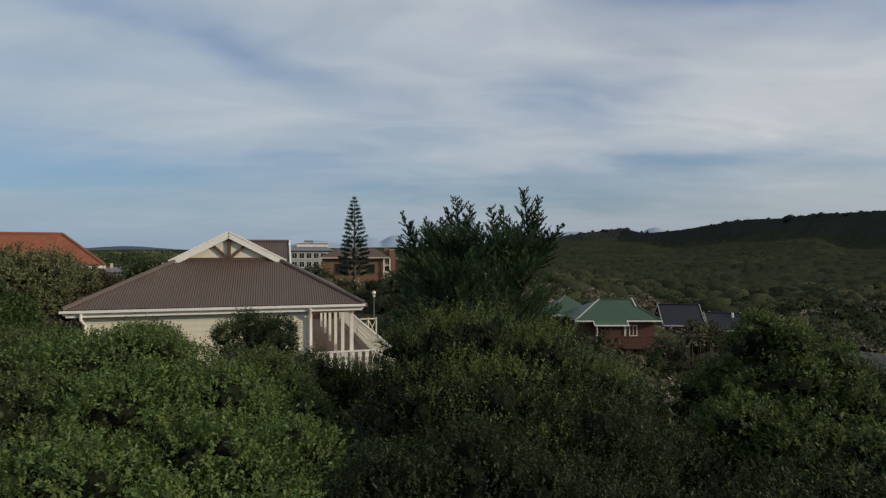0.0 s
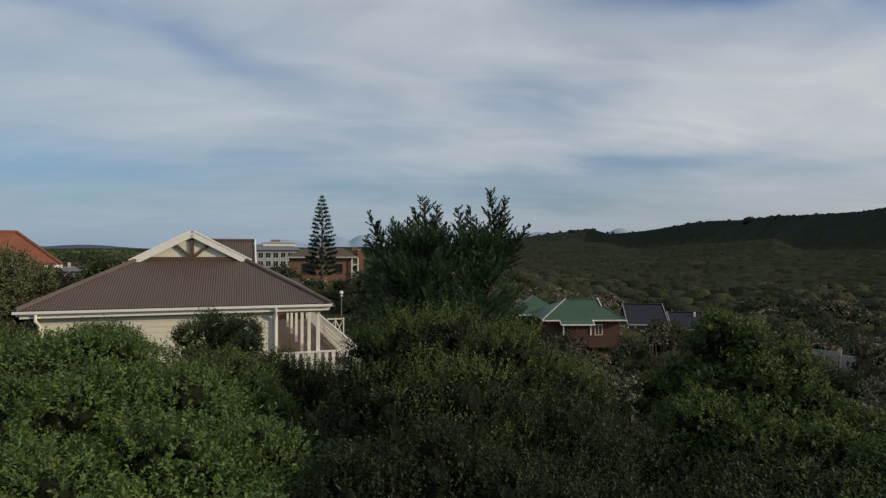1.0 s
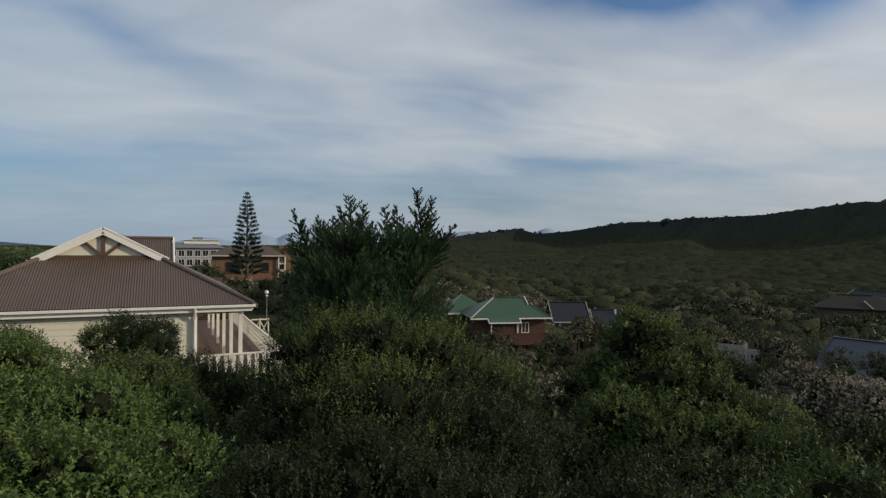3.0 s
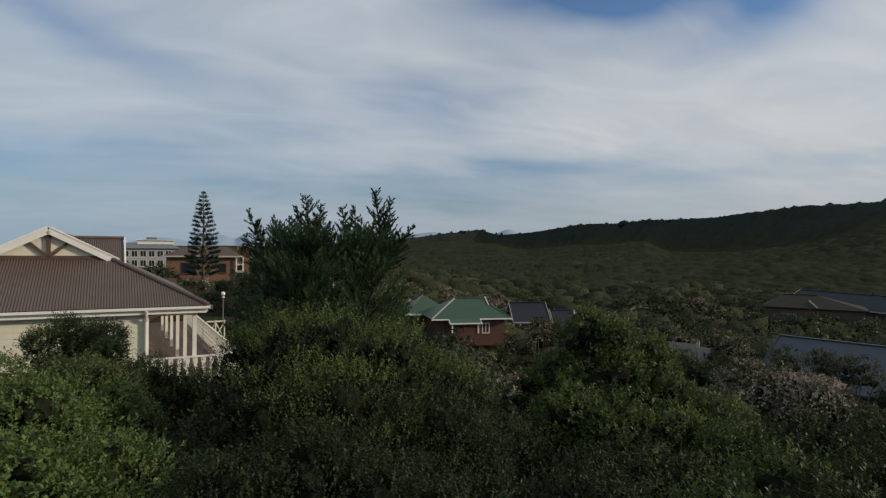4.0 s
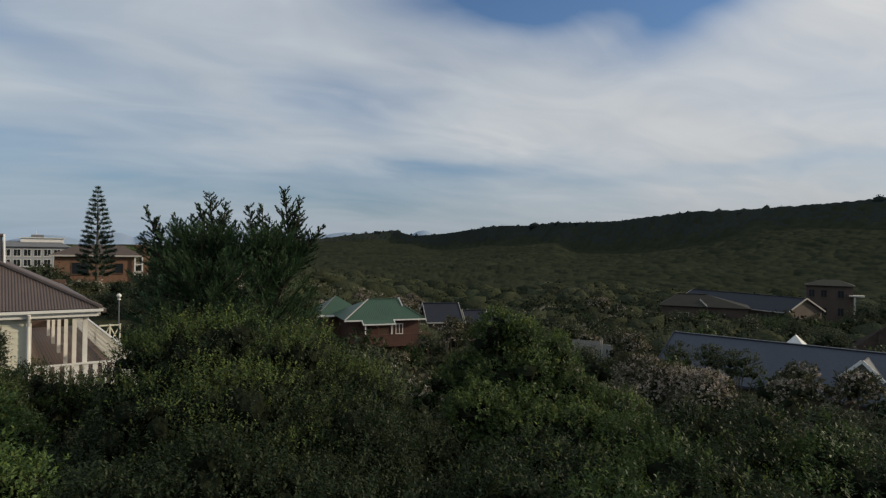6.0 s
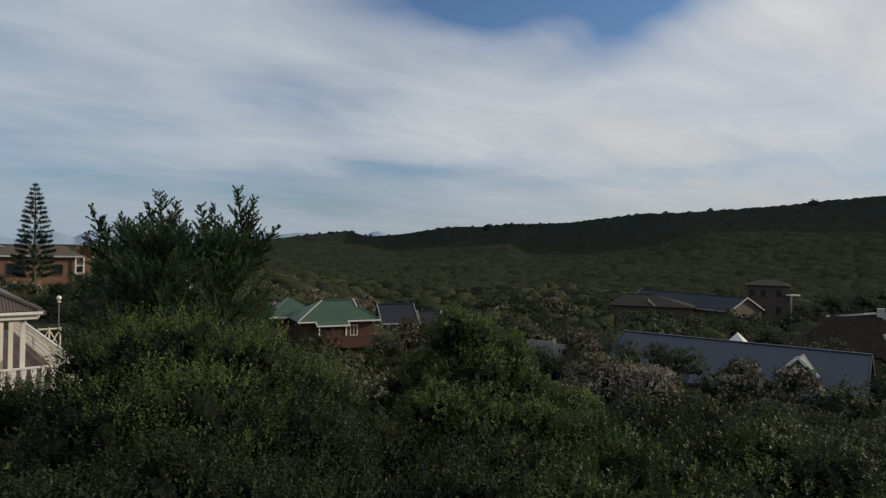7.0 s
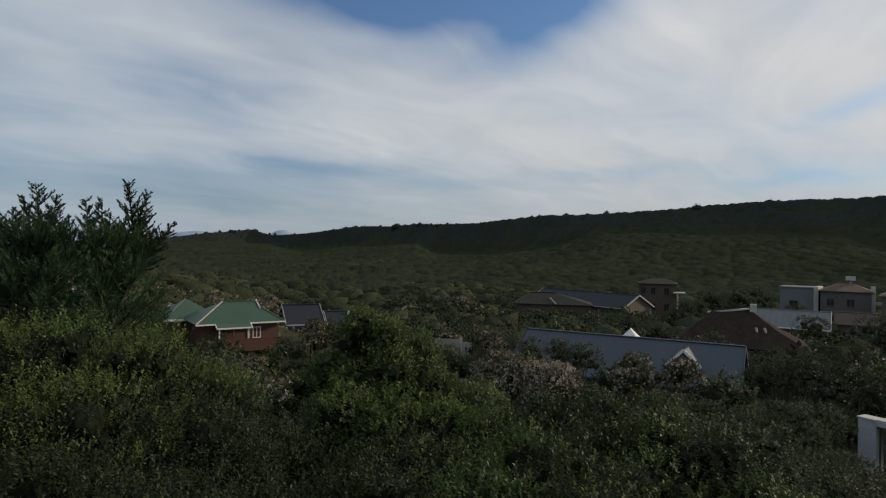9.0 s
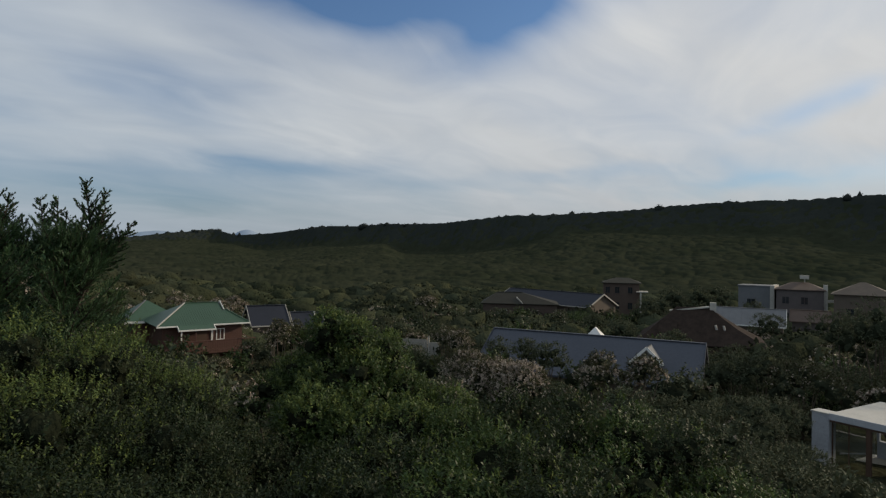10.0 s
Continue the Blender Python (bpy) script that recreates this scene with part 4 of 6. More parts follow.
def town_right():
    # long slate roof with a white gable end
    p1, p2 = Vector(polar(-44.3, 126)), Vector(polar(-52.9, 111))
    d = (p2 - p1).normalized()
    n = Vector((d.y, -d.x))
    mid = (p1 + p2) / 2 + n * 4.0
    gable_house("long_slate_house", "long low house with dark blue-grey roof and white gable end", mid.x, mid.y, 1.5, math.degrees(math.atan2(d.y, d.x)), (p2 - p1).length - 0.6, 8.0, 2.0, 4.0, M_SLATE, M_PLASTER, barge=M_CEMENT)
    x, y = polar(-45.2, 104)
    b = thing("brown_roofed_house", "low house with a flat brown tiled hip roof", "house", (x, y, 1.9), -45)
    part("wall", box(B(), -6.3, 6.3, 0, 7.5, -4.5, -0.05), M_BROWNWALL, b)
    roof = part("roof", hip_roof(B(), -6.3, 6.3, 0, 7.5, 0, 1.75, -4.0, 0.4, 0.4), M_DULLROOF, b)
    part("gable_board", beam(B(), (-0.6, 1.6, 1.02), (0.5, -0.35, 0.05), 0.06, 0.22), M_CEMENT, roof, "pale gable board")
    part("ridge_tiles", beam(B(), (-4.0, 3.75, 1.78), (0.4, 3.75, 1.78), 0.25, 0.08), M_DULLROOF, roof)
    window(b, -3.0, -0.001, -2.2, 1.6, 1.2, M_WHITE, 1)
    # two-storey brown house
    x, y = polar(-54.6, 130)
    h = thing("two_storey_house", "two-storey brown face-brick house with white balcony edge", "house", (x, y, -3.5), -54.6)
    part("wall", box(B(), -4.0, 3.2, 0, 7, 0, 8.4), M_BROWNWALL, h)
    part("roof", hip_roof(B(), -4.0, 3.2, 0, 7, 8.4, 1.0, -1.5, 1.0, 0.4), M_DULLROOF, h)
    for i, wx in enumerate((-3.1, -1.2, 1.4)):
        window(h, wx, -0.001, 6.2, 1.0, 1.4, M_BROWNWALL, 1)
        window(h, wx, -0.001, 2.9, 1.0, 1.5, M_BROWNWALL, 1)
    part("balcony", box(B(), 2.6, 4.9, -1.5, 1.5, 6.6, 6.8), M_CEMENT, h, "white balcony slab")
    part("balcony_post", box(B(), 3.3, 3.6, -1.3, -1.0, 0, 6.6), M_CEMENT, h)
    # thatched house
    x, y = polar(-61.2, 70)
    t = thing("thatched_house", "thatched house with a pale ridge cap and chimney", "house", (x, y, 0.4), -61.2)
    bm = B()
    W, D, rise = 11.5, 9.0, 4.3
    hip_roof(bm, -W / 2 - 0.6, W / 2 + 0.4, -0.5, D, 0.6, rise - 0.6, -2.6, 0.9, 0.4, 0.3)
    bmesh.ops.subdivide_edges(bm, edges=bm.edges[:], cuts=3, use_grid_fill=True)
    for v in bm.verts:
        k = noise.noise(v.co * 0.9) * 0.14
        v.co.z += k
        v.co.z -= 0.25 * math.sin(math.pi * min(1, max(0, (v.co.z - 0.6) / rise)))
    roof = part("roof", bm, M_THATCH, t, "dark weathered thatch")
    part("ridge_cap", beam(B(), (-3.3, 4.25, rise - 0.62), (0.9, 4.25, rise - 0.02), 0.8, 0.16), M_CEMENT, roof, "pale cement ridge cap")
    part("chimney", box(B(), 0.95, 1.6, 3.9, 4.55, 2.6, rise + 0.5), M_CEMENT, t)
    part("wall", box(B(), -W / 2, W / 2, 0, D - 0.5, -1.8, 0.7), M_PLASTER, t)
    bm = B()
    slab(bm, [(-4.3, -0.8, 0.9), (-2.4, -0.8, 0.9), (-2.4, 2.0, 2.7), (-4.3, 2.0, 2.7)], 0.25)
    part("eyebrow_roof", bm, M_THATCH, roof)
    for px in (1.5, 2.3):
        part("vent_cowl", tube(B(), [(px + 0.3, 1.6, 1.3), (px, 1.5, 2.5)], [0.12, 0.12], 7), M_CEMENT, t)
    # long grey roof behind it
    x, y = polar(-64.9, 93)
    gable_house("grey_roofed_house", "long low house with a pale grey sheet roof", x, y, 1.3, -68, 8.4, 7.0, 1.9, 4.5, M_GREYROOF, M_PLASTER, rib=0.8)
    # white block
    x, y = polar(-65.3, 132)
    w = thing("white_flat_house", "white flat-roofed house with a bright end wall", "house", (x, y, -3.5), -65.6 - 8)
    # White house: shade on the front is put in as grey, the lit end paler.
    part("wall", box(B(), -2.8, 2.8, 0, 6, 0, 8.5), M_GREYROOF, w, "grey shaded wall")
    part("end_wall", box(B(), 2.81, 3.55, -0.5, 6, 0, 8.8), M_CEMENT, w, "white end wall")
    part("coping", box(B(), -3.0, 2.8, -0.2, 6.2, 8.504, 8.7), M_GREYROOF, w)
    window(w, -0.5, -0.001, 4.6, 1.6, 1.5, M_GREYROOF, 1)
    # brown neighbours
    x, y = polar(-68.7, 128)
    b = thing("mauve_house", "mauve plastered two-storey house with a pale chimney", "house", (x, y, -3.5), -68.9)
    part("wall", box(B(), -3.9, 3.6, 0, 7, 0, 8.3), M_MAUVE, b)
    part("roof", hip_roof(B(), -3.9, 3.6, 0, 7, 8.3, 1.3, -1.5, 1.2, 0.4), M_BROWNTILE, b, "brown tiled roof")
    part("chimney", box(B(), 3.5, 4.2, 0.4, 1.2, 0, 9.3), M_CEMENT, b, "pale chimney")
    part("canopy", box(B(), -0.2, 1.3, 3.2, 4.6, 10.2, 10.9), M_CEMENT, b)
    part("canopy_post", box(B(), 0.5, 0.7, 3.8, 4.0, 9.4, 10.2), M_CEMENT, b)
    part("porch_slab", box(B(), 4.21, 6.0, -0.6, 1.5, 6.2, 6.6), M_CEMENT, b, "pale porch slab")
    for wx in (-2.4, 0.6):
        for wz in (2.6, 5.6):
            window(b, wx, -0.001, wz, 1.2, 1.4, M_MAUVE, 1)
    x, y = polar(-69.4, 100)
    gable_house("garage_house", "low plastered house with a dark garage door", x, y, 1.6, -69.4, 4.4, 5.0, 1.3, 5.0, M_BROWNTILE, M_MAUVE, barge=M_BROWNTILE)
    x, y = polar(-72.9, 125)
    k = thing("tan_house", "tan house with a pyramid roof", "house", (x, y, -3.5), -72.9)
    part("wall", box(B(), -4.2, 4.2, 0, 8, 0, 7.9), M_PLASTER, k)
    part("roof", hip_roof(B(), -4.2, 4.2, 0, 8, 7.9, 2.1, -0.4, 0.4, 0.5), M_PLASTER, k, "tan tiled pyramid roof")
    window(k, -1.8, -0.001, 4.2, 1.3, 1.3, M_PLASTER, 1)
    window(k, 1.8, -0.001, 4.2, 1.3, 1.3, M_PLASTER, 1)


town_right()


def patio():
    """Local x runs along the open front, y away; the origin is the canopy's corner beside the pillar."""
    base, h_ = 0.7, 2.6
    p = thing("patio_shelter", "white patio shelter with flat canopy, glass screen and brown post", "shelter", (30.09, 10.40, base), -97.0)
    part("pillar", box(B(), -0.72, 0.0, -0.1, 0.5, -0.6, h_ - 0.05), M_PATIO, p, "white plastered pillar")
    part("pillar_cap", box(B(), -0.76, 0.03, -0.14, 0.54, h_ - 0.046, h_ + 0.01), M_AWNING, p)
    part("canopy", box(B(), 0.04, 6.5, -0.12, 4.5, h_ - 0.02, h_ + 0.03), M_AWNING, p, "white flat canopy")
    part("canopy_edge", box(B(), 0.04, 6.5, -0.17, -0.124, h_ - 0.24, h_ + 0.04), M_PATIO, p, "pale canopy edge")
    part("front_beam", box(B(), 0.04, 6.5, -0.11, 0.0, h_ - 0.34, h_ - 0.024), M_BROWNWOOD, p)
    for px in (1.5, 4.6):
        part("post", box(B(), px, px + 0.15, -0.11, 0.04, 0, h_ - 0.344), M_BROWNWOOD, p, "brown timber post")
    part("back_wall", box(B(), 2.3, 6.5, 4.2, 4.4, 0, h_ - 0.03), M_PATIO, p, "pale plastered back wall")
    part("low_wall", box(B(), 0.04, 2.29, 4.2, 4.4, 0, 0.8), M_PATIO, p)
    part("side_glass", box(B(), -0.03, -0.02, 0.51, 4.19, 0.05, h_ - 0.06), M_CLEAR, p, "clear glass side pane")
    part("rear_post", box(B(), 0.02, 0.14, 4.2, 4.32, 0.804, h_ - 0.024), M_PATIO, p)
    screen = part("glass_screen", box(B(), 0.05, 0.10, 0.06, 0.10, 0.05, h_ - 0.36), M_BROWNWOOD, p, "dark framed glass screen")
    for x0, x1, z0, z1 in ((1.40, 1.45, 0.05, h_ - 0.36), (0.72, 0.76, 0.05, h_ - 0.36), (0.101, 1.399, 0.0, 0.045)):
        part("screen_bar", box(B(), x0, x1, 0.06, 0.10, z0, z1), M_BROWNWOOD, screen)
    for x0, x1 in ((0.102, 0.718), (0.762, 1.398)):
        part("pane", box(B(), x0, x1, 0.075, 0.083, 0.05, h_ - 0.37), M_CLEAR, screen, "clear glass pane")
    part("floor", box(B(), -0.3, 6.8, -0.9, 4.6, -0.5, 0.0), M_PAVE, p, "pale paved floor")
    part("handrail", beam(B(), (0.1, 0.7, 0.75), (1.3, 0.7, 1.1), 0.05, 0.05), M_PATIO, p)


patio()


# ---- plants ----
def leaf_object(name, pos, axis, nrm, length, width, mat, parent=None, label=""):
    """One mesh of many small folded leaves: pos the base, axis along the leaf, nrm its face."""
    n = len(pos)
    axis = axis / np.maximum(np.linalg.norm(axis, axis=1, keepdims=True), 1e-6)
    side = np.cross(axis, nrm)
    side /= np.maximum(np.linalg.norm(side, axis=1, keepdims=True), 1e-6)
    up = np.cross(side, axis)
    l, w = length[:, None], width[:, None]
    a = pos
    b = pos + axis * l * 0.5 + side * w * 0.5 + up * w * 0.18
    c = pos + axis * l - up * l * 0.08
    d = pos + axis * l * 0.5 - side * w * 0.5 + up * w * 0.18
    v = np.stack([a, b, c, d], 1).reshape(-1, 3).astype(np.float32)
    me = bpy.data.meshes.new(name)
    me.vertices.add(4 * n)
    me.vertices.foreach_set("co", v.ravel())
    me.loops.add(4 * n)
    me.loops.foreach_set("vertex_index", np.arange(4 * n, dtype=np.int32))
    me.polygons.add(n)
    me.polygons.foreach_set("loop_start", np.arange(0, 4 * n, 4, dtype=np.int32))
    me.update(calc_edges=True)
    me.materials.append(mat)
    ob = new(name, me)
    ob.parent = parent
    return tagged(ob, label, kind="stuff")


def unit(n, rng):
    v = rng.normal(size=(n, 3))
    return v / np.linalg.norm(v, axis=1, keepdims=True)


def lobes_of(rx, ry, rz, n, rng, size=(0.28, 0.45)):
    """Round clumps that together fill a bush: centres and radii, the bush's middle at 0."""
    c = unit(n, rng)
    c[:, 2] = np.abs(c[:, 2]) * 1.0 - 0.25
    s = rng.uniform(size[0], size[1], n)
    k = rng.uniform(0.55, 1.0, n) * (1 - s * 0.9)
    c = c * k[:, None] * np.array([rx, ry, rz])
    return c, s * (rx + ry) / 2


def core_mesh(centres, radii, squash, rng, sub=1, shrink=0.45):
    bm = B()
    for c, r in zip(centres, radii):
        g = bmesh.ops.create_icosphere(bm, subdivisions=sub, radius=1.0)
        off = Vector(rng.uniform(-50, 50, 3))
        for v in g["verts"]:
            k = 1 + 0.35 * noise.noise(v.co * 2.2 + off) + 0.45 * noise.noise(v.co * 5.5 + off)
            v.co = Vector(c) + Vector((v.co.x * r, v.co.y * r, v.co.z * r * squash)) * k * shrink
    return bm


def sprigs(centres, radii, squash, count, leaves, stem, leaf, ratio, rng, spread=0.9, lift=0.45, floor=-9.0, hollow=0.0):
    """Leaf bases, axes and faces: sprigs stand off the clumps, each with several leaves along its stem."""
    w = radii ** 2
    i = rng.choice(len(radii), count, p=w / w.sum())
    d = unit(count, rng)
    d[:, 2] = np.where(d[:, 2] < -0.35, -d[:, 2], d[:, 2])
    depth = 1 - 0.30 * rng.random(count) ** 2
    lump = 1 + 0.10 * np.sin(d[:, 0] * 9 + i) * np.sin(d[:, 1] * 8 + i * 2) * 1.6
    p = centres[i] + d * (radii[i] * depth * lump)[:, None] * np.array([1, 1, squash])
    # drop what lies deep inside another clump
    deep = np.zeros(count, bool)
    for c, r in zip(centres, radii):
        q = (p - c) / np.array([1, 1, squash])
        deep |= (q ** 2).sum(1) < (0.72 * r) ** 2
    keep = ~deep & (p[:, 2] > floor)
    if hollow:
        # thin places where the shade-dark core shows
        o = rng.uniform(0, 6.28, 6)
        s = (np.sin(2.7 * p[:, 0] + o[0]) * np.sin(3.4 * p[:, 2] + o[1]) + np.sin(2.9 * p[:, 1] + o[2]) * np.cos(2.4 * p[:, 2] + 1.3 * p[:, 0] + o[3])
             + 0.6 * np.sin(6.1 * p[:, 0] + o[4]) * np.sin(6.7 * p[:, 2] + o[5]))
        keep &= rng.random(count) > np.clip((-s - 0.15) * 1.6, 0, 1) * hollow
    p, d = p[keep], d[keep]
    n = len(p)
    axis = d + np.array([0, 0, lift]) + rng.normal(size=(n, 3)) * 0.35
    axis /= np.linalg.norm(axis, axis=1, keepdims=True)
    sl = stem * rng.uniform(0.6, 1.4, n)
    t = np.linspace(0.1, 1, leaves)
    base = p[:, None, :] + axis[:, None, :] * (sl[:, None] * t[None, :])[..., None]
    out = rng.normal(size=(n, leaves, 3))
    out -= (out * axis[:, None, :]).sum(-1, keepdims=True) * axis[:, None, :]
    out /= np.linalg.norm(out, axis=-1, keepdims=True)
    la = axis[:, None, :] * rng.uniform(0.4, 1.1, (n, leaves, 1)) + out * spread
    nr = axis[:, None, :] * 1.0 - out * 0.5 + rng.normal(size=(n, leaves, 3)) * 0.3
    ll = leaf * rng.uniform(0.65, 1.3, n * leaves)
    return base.reshape(-1, 3), la.reshape(-1, 3), nr.reshape(-1, 3), ll, ll * ratio


def limbs(bm, foot, centres, radii, r0, rng, k=6):
    """A trunk that forks into tapered limbs reaching the clumps."""
    foot = Vector(foot)
    fork = foot + Vector((rng.uniform(-0.1, 0.1), rng.uniform(-0.1, 0.1), abs(foot.z) * 0.35 + 0.2))
    tube(bm, [foot, (foot + fork) / 2 + Vector((0.04, 0.03, 0)), fork], [r0, r0 * 0.85, r0 * 0.75], 8)
    order = rng.permutation(len(radii))[:k]
    for j in order:
        c = Vector(centres[j])
        m = fork.lerp(c, 0.5) + Vector(rng.uniform(-0.15, 0.15, 3))
        tube(bm, [fork, m, c], [r0 * 0.55, r0 * 0.38, r0 * 0.12], 6)
    return bm


def bush(name, label, yaw, d, el, rx, rz, mat, nsprig, leaves=9, stem=0.16, leaf=0.05, ratio=0.42, nlobe=12, group="", seed=0,
         ry=None, flower=0, category="bush", squash=0.85, lift=0.45, tips=0.0, hollow=0.75, size=(0.28, 0.45)):
    rng = np.random.default_rng(1000 + seed)
    x, y = polar(yaw, d)
    zt = 10 + d * math.tan(radians(el))
    g = gz(x, y)
    rz = min(rz, (zt - g) * 0.62)
    zc = zt - rz
    ry = ry or rx
    ob = thing(name, label, category, (x, y, g), 0.0, group)
    c, r = lobes_of(rx, ry, rz, nlobe, rng, size)
    r = np.minimum(r, rz * 0.8)
    top = (c[:, 2] + r * squash).max()
    c[:, 2] += rz - 0.04 - top
    c = c + np.array([0, 0, zc - g])
    low = np.stack([rng.uniform(-0.5, 0.5, 4) * rx, rng.uniform(-0.5, 0.5, 4) * ry, rng.uniform(0.35, 0.6, 4) * (zc - g)], 1)
    c2, r2 = np.concatenate([c, low]), np.concatenate([r, np.full(4, 0.5 * min(rx, ry))])
    part("trunk", limbs(B(), (0, 0, -0.1), c, r, 0.07 + 0.02 * rx, rng), M_BARK, ob)
    # Solid cores coloured as inner shade, paler from 14 m off.
    tagged(part("inner_growth", core_mesh(c2, r2, squash, rng, 2 if d < 40 else 1), M_SHADECORE if d < 14 else M_SCRUBCORE, ob), kind="stuff")
    p, a, n, l, w = sprigs(c2, r2, squash, nsprig, leaves, stem, leaf, ratio, rng, lift=lift, hollow=hollow)
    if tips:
        # young growth and painted sunlight: whole lighter sprigs near the outside, high up
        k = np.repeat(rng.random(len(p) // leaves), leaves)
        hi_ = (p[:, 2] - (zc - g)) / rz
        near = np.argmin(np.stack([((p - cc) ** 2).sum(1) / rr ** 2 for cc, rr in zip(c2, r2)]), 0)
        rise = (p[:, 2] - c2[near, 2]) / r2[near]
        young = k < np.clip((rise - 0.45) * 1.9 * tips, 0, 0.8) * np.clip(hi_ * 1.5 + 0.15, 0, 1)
        leaf_object("new_growth", p[young], a[young], n[young], l[young], w[young], M_SUNTIP, ob, "young shoots, yellow-green with sunlight put into the colour")
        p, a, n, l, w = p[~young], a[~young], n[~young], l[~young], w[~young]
    leaf_object("crown", p, a, n, l, w, mat, ob)
    if flower:
        p, a, n, l, w = sprigs(c, r * 1.04, squash, flower * 3, 10, 0.07, max(0.052, 0.0016 * d), 0.75, rng, spread=1.2, lift=0.8)
        up = p[:, 2] > (zc - g) + 0.15 * rz + 0.3 * rz * np.sin(p[:, 0] * 2.3) * np.sin(p[:, 1] * 2.1 + 1)
        leaf_object("blossom", p[up], a[up], n[up], l[up], w[up], M_FLOWER, ob, "dry pinkish-white flower heads")
    return ob


LAB_L = "dense bright green broad-leaved coastal bush"
LAB_M = "dense dark olive small-leaved shrub, sunlit on top"
LAB_R = "dense fresh green rounded shrub, sunlit on one flank"
LAB_D = "low tangled dull green shrub on the slope"
seed = 0
for yaw, d, el, rx, rz in ((27.0, 11.3, -6.6, 1.15, 1.7), (30.5, 11.2, -6.6, 1.6, 1.8), (37, 11.5, -7.2, 1.6, 1.8),
                           (20.0, 9.6, -10.0, 1.4, 1.6), (27.5, 9.0, -9.8, 1.5, 1.7), (35.5, 9.0, -10.0, 1.5, 1.7), (14.8, 10.5, -11.2, 0.9, 1.5),
                           (23.2, 12.0, -8.7, 1.0, 1.4), (19.6, 12.4, -9.0, 0.9, 1.3), (15.2, 13.0, -9.4, 0.9, 1.3), (22.5, 7.2, -14.3, 1.4, 1.6), (31.5, 7.0, -14.3, 1.4, 1.6), (15.8, 7.6, -15.0, 1.0, 1.5), (39.5, 7.2, -13.8, 1.4, 1.6),
                           (17.0, 12.2, -8.8, 1.3, 1.4), (26, 5.6, -20.0, 1.0, 1.3), (16.5, 5.8, -21.0, 0.9, 1.2), (37, 5.6, -20.0, 1.0, 1.3)):
    seed += 1
    dull = (yaw > 33 and d > 8) or d > 11.9
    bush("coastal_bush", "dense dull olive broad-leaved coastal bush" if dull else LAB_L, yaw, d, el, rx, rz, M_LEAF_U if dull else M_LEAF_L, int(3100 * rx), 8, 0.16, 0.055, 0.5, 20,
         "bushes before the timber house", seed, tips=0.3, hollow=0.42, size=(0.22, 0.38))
for yaw, d, el, rx, rz in ((17.6, 14.5, -5.9, 0.55, 1.9), (16.1, 14.8, -6.5, 0.6, 1.6), (19.1, 14.2, -6.7, 0.55, 1.6), (14.9, 14.0, -7.9, 0.6, 1.4), (25.6, 14.6, -6.5, 0.9, 1.2), (32.0, 15.0, -6.7, 0.9, 1.3), (35.5, 14.5, -6.2, 1.3, 1.3)):
    seed += 1
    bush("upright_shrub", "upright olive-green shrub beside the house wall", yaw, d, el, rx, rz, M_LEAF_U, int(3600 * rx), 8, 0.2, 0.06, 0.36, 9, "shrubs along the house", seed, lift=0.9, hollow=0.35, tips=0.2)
for yaw, d, el, rx, rz in ((-2.6, 9.6, -5.1, 1.15, 1.9), (1.3, 10.2, -5.5, 0.62, 1.7), (4.0, 10.2, -7.5, 0.6, 1.5), (-8.6, 10.0, -7.0, 1.1, 1.8), (-13.6, 10.4, -9.6, 1.1, 1.7), (-17.0, 10.2, -11.8, 0.8, 1.5),
                           (5.4, 10.2, -12.2, 0.9, 1.4), (-5.5, 8.4, -10.0, 1.5, 1.7), (0.5, 8.4, -11.2, 1.3, 1.6), (-12.0, 8.3, -12.6, 1.4, 1.7), (-15.8, 8.2, -15.2, 0.9, 1.5),
                           (5.8, 8.2, -15.6, 0.9, 1.5), (-2, 6.8, -16.5, 1.2, 1.4), (-10.5, 6.6, -17.8, 1.2, 1.4), (-18, 6.7, -20.5, 0.9, 1.2), (-27.5, 7.6, -18.4, 1.0, 1.2), (5, 6.4, -18.5, 0.9, 1.3), (8.2, 14.6, -10.9, 0.8, 1.3), (6.2, 14.2, -10.4, 0.7, 1.3), (10.4, 14.8, -10.3, 0.7, 1.2), (12.2, 14.2, -9.4, 0.8, 1.3), (10.5, 9.5, -16.0, 0.9, 1.2), (10.5, 7.0, -21.0, 0.9, 1.1), (-21.5, 9.6, -15.4, 0.8, 1.2), (-22.5, 7.6, -20.0, 0.8, 1.1)):
    seed += 1
    # Shade and sun by colour: dark leaf below, paler tips on higher shrubs.
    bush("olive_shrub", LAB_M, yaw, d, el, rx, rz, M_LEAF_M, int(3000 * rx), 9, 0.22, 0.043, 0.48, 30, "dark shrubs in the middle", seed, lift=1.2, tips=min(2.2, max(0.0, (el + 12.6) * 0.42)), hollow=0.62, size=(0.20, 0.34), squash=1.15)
for yaw, d, el, rx, rz in ((-29.2, 12.6, -5.2, 1.0, 1.7), (-32.4, 13.0, -7.4, 0.95, 1.5), (-24.2, 12.8, -9.2, 0.95, 1.5), (-29.6, 11.8, -9.0, 1.3, 1.7), (-34.4, 12.2, -10.8, 1.1, 1.5),
                           (-38, 11.8, -12.3, 1.2, 1.3), (-26.4, 10.6, -12.2, 0.9, 1.4), (-32.5, 10.4, -13.2, 1.4, 1.5), (-36.5, 10.6, -13.6, 1.2, 1.3)):
    seed += 1
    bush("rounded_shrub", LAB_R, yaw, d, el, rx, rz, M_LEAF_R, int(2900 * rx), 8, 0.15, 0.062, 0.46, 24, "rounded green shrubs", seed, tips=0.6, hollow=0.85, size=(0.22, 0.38))
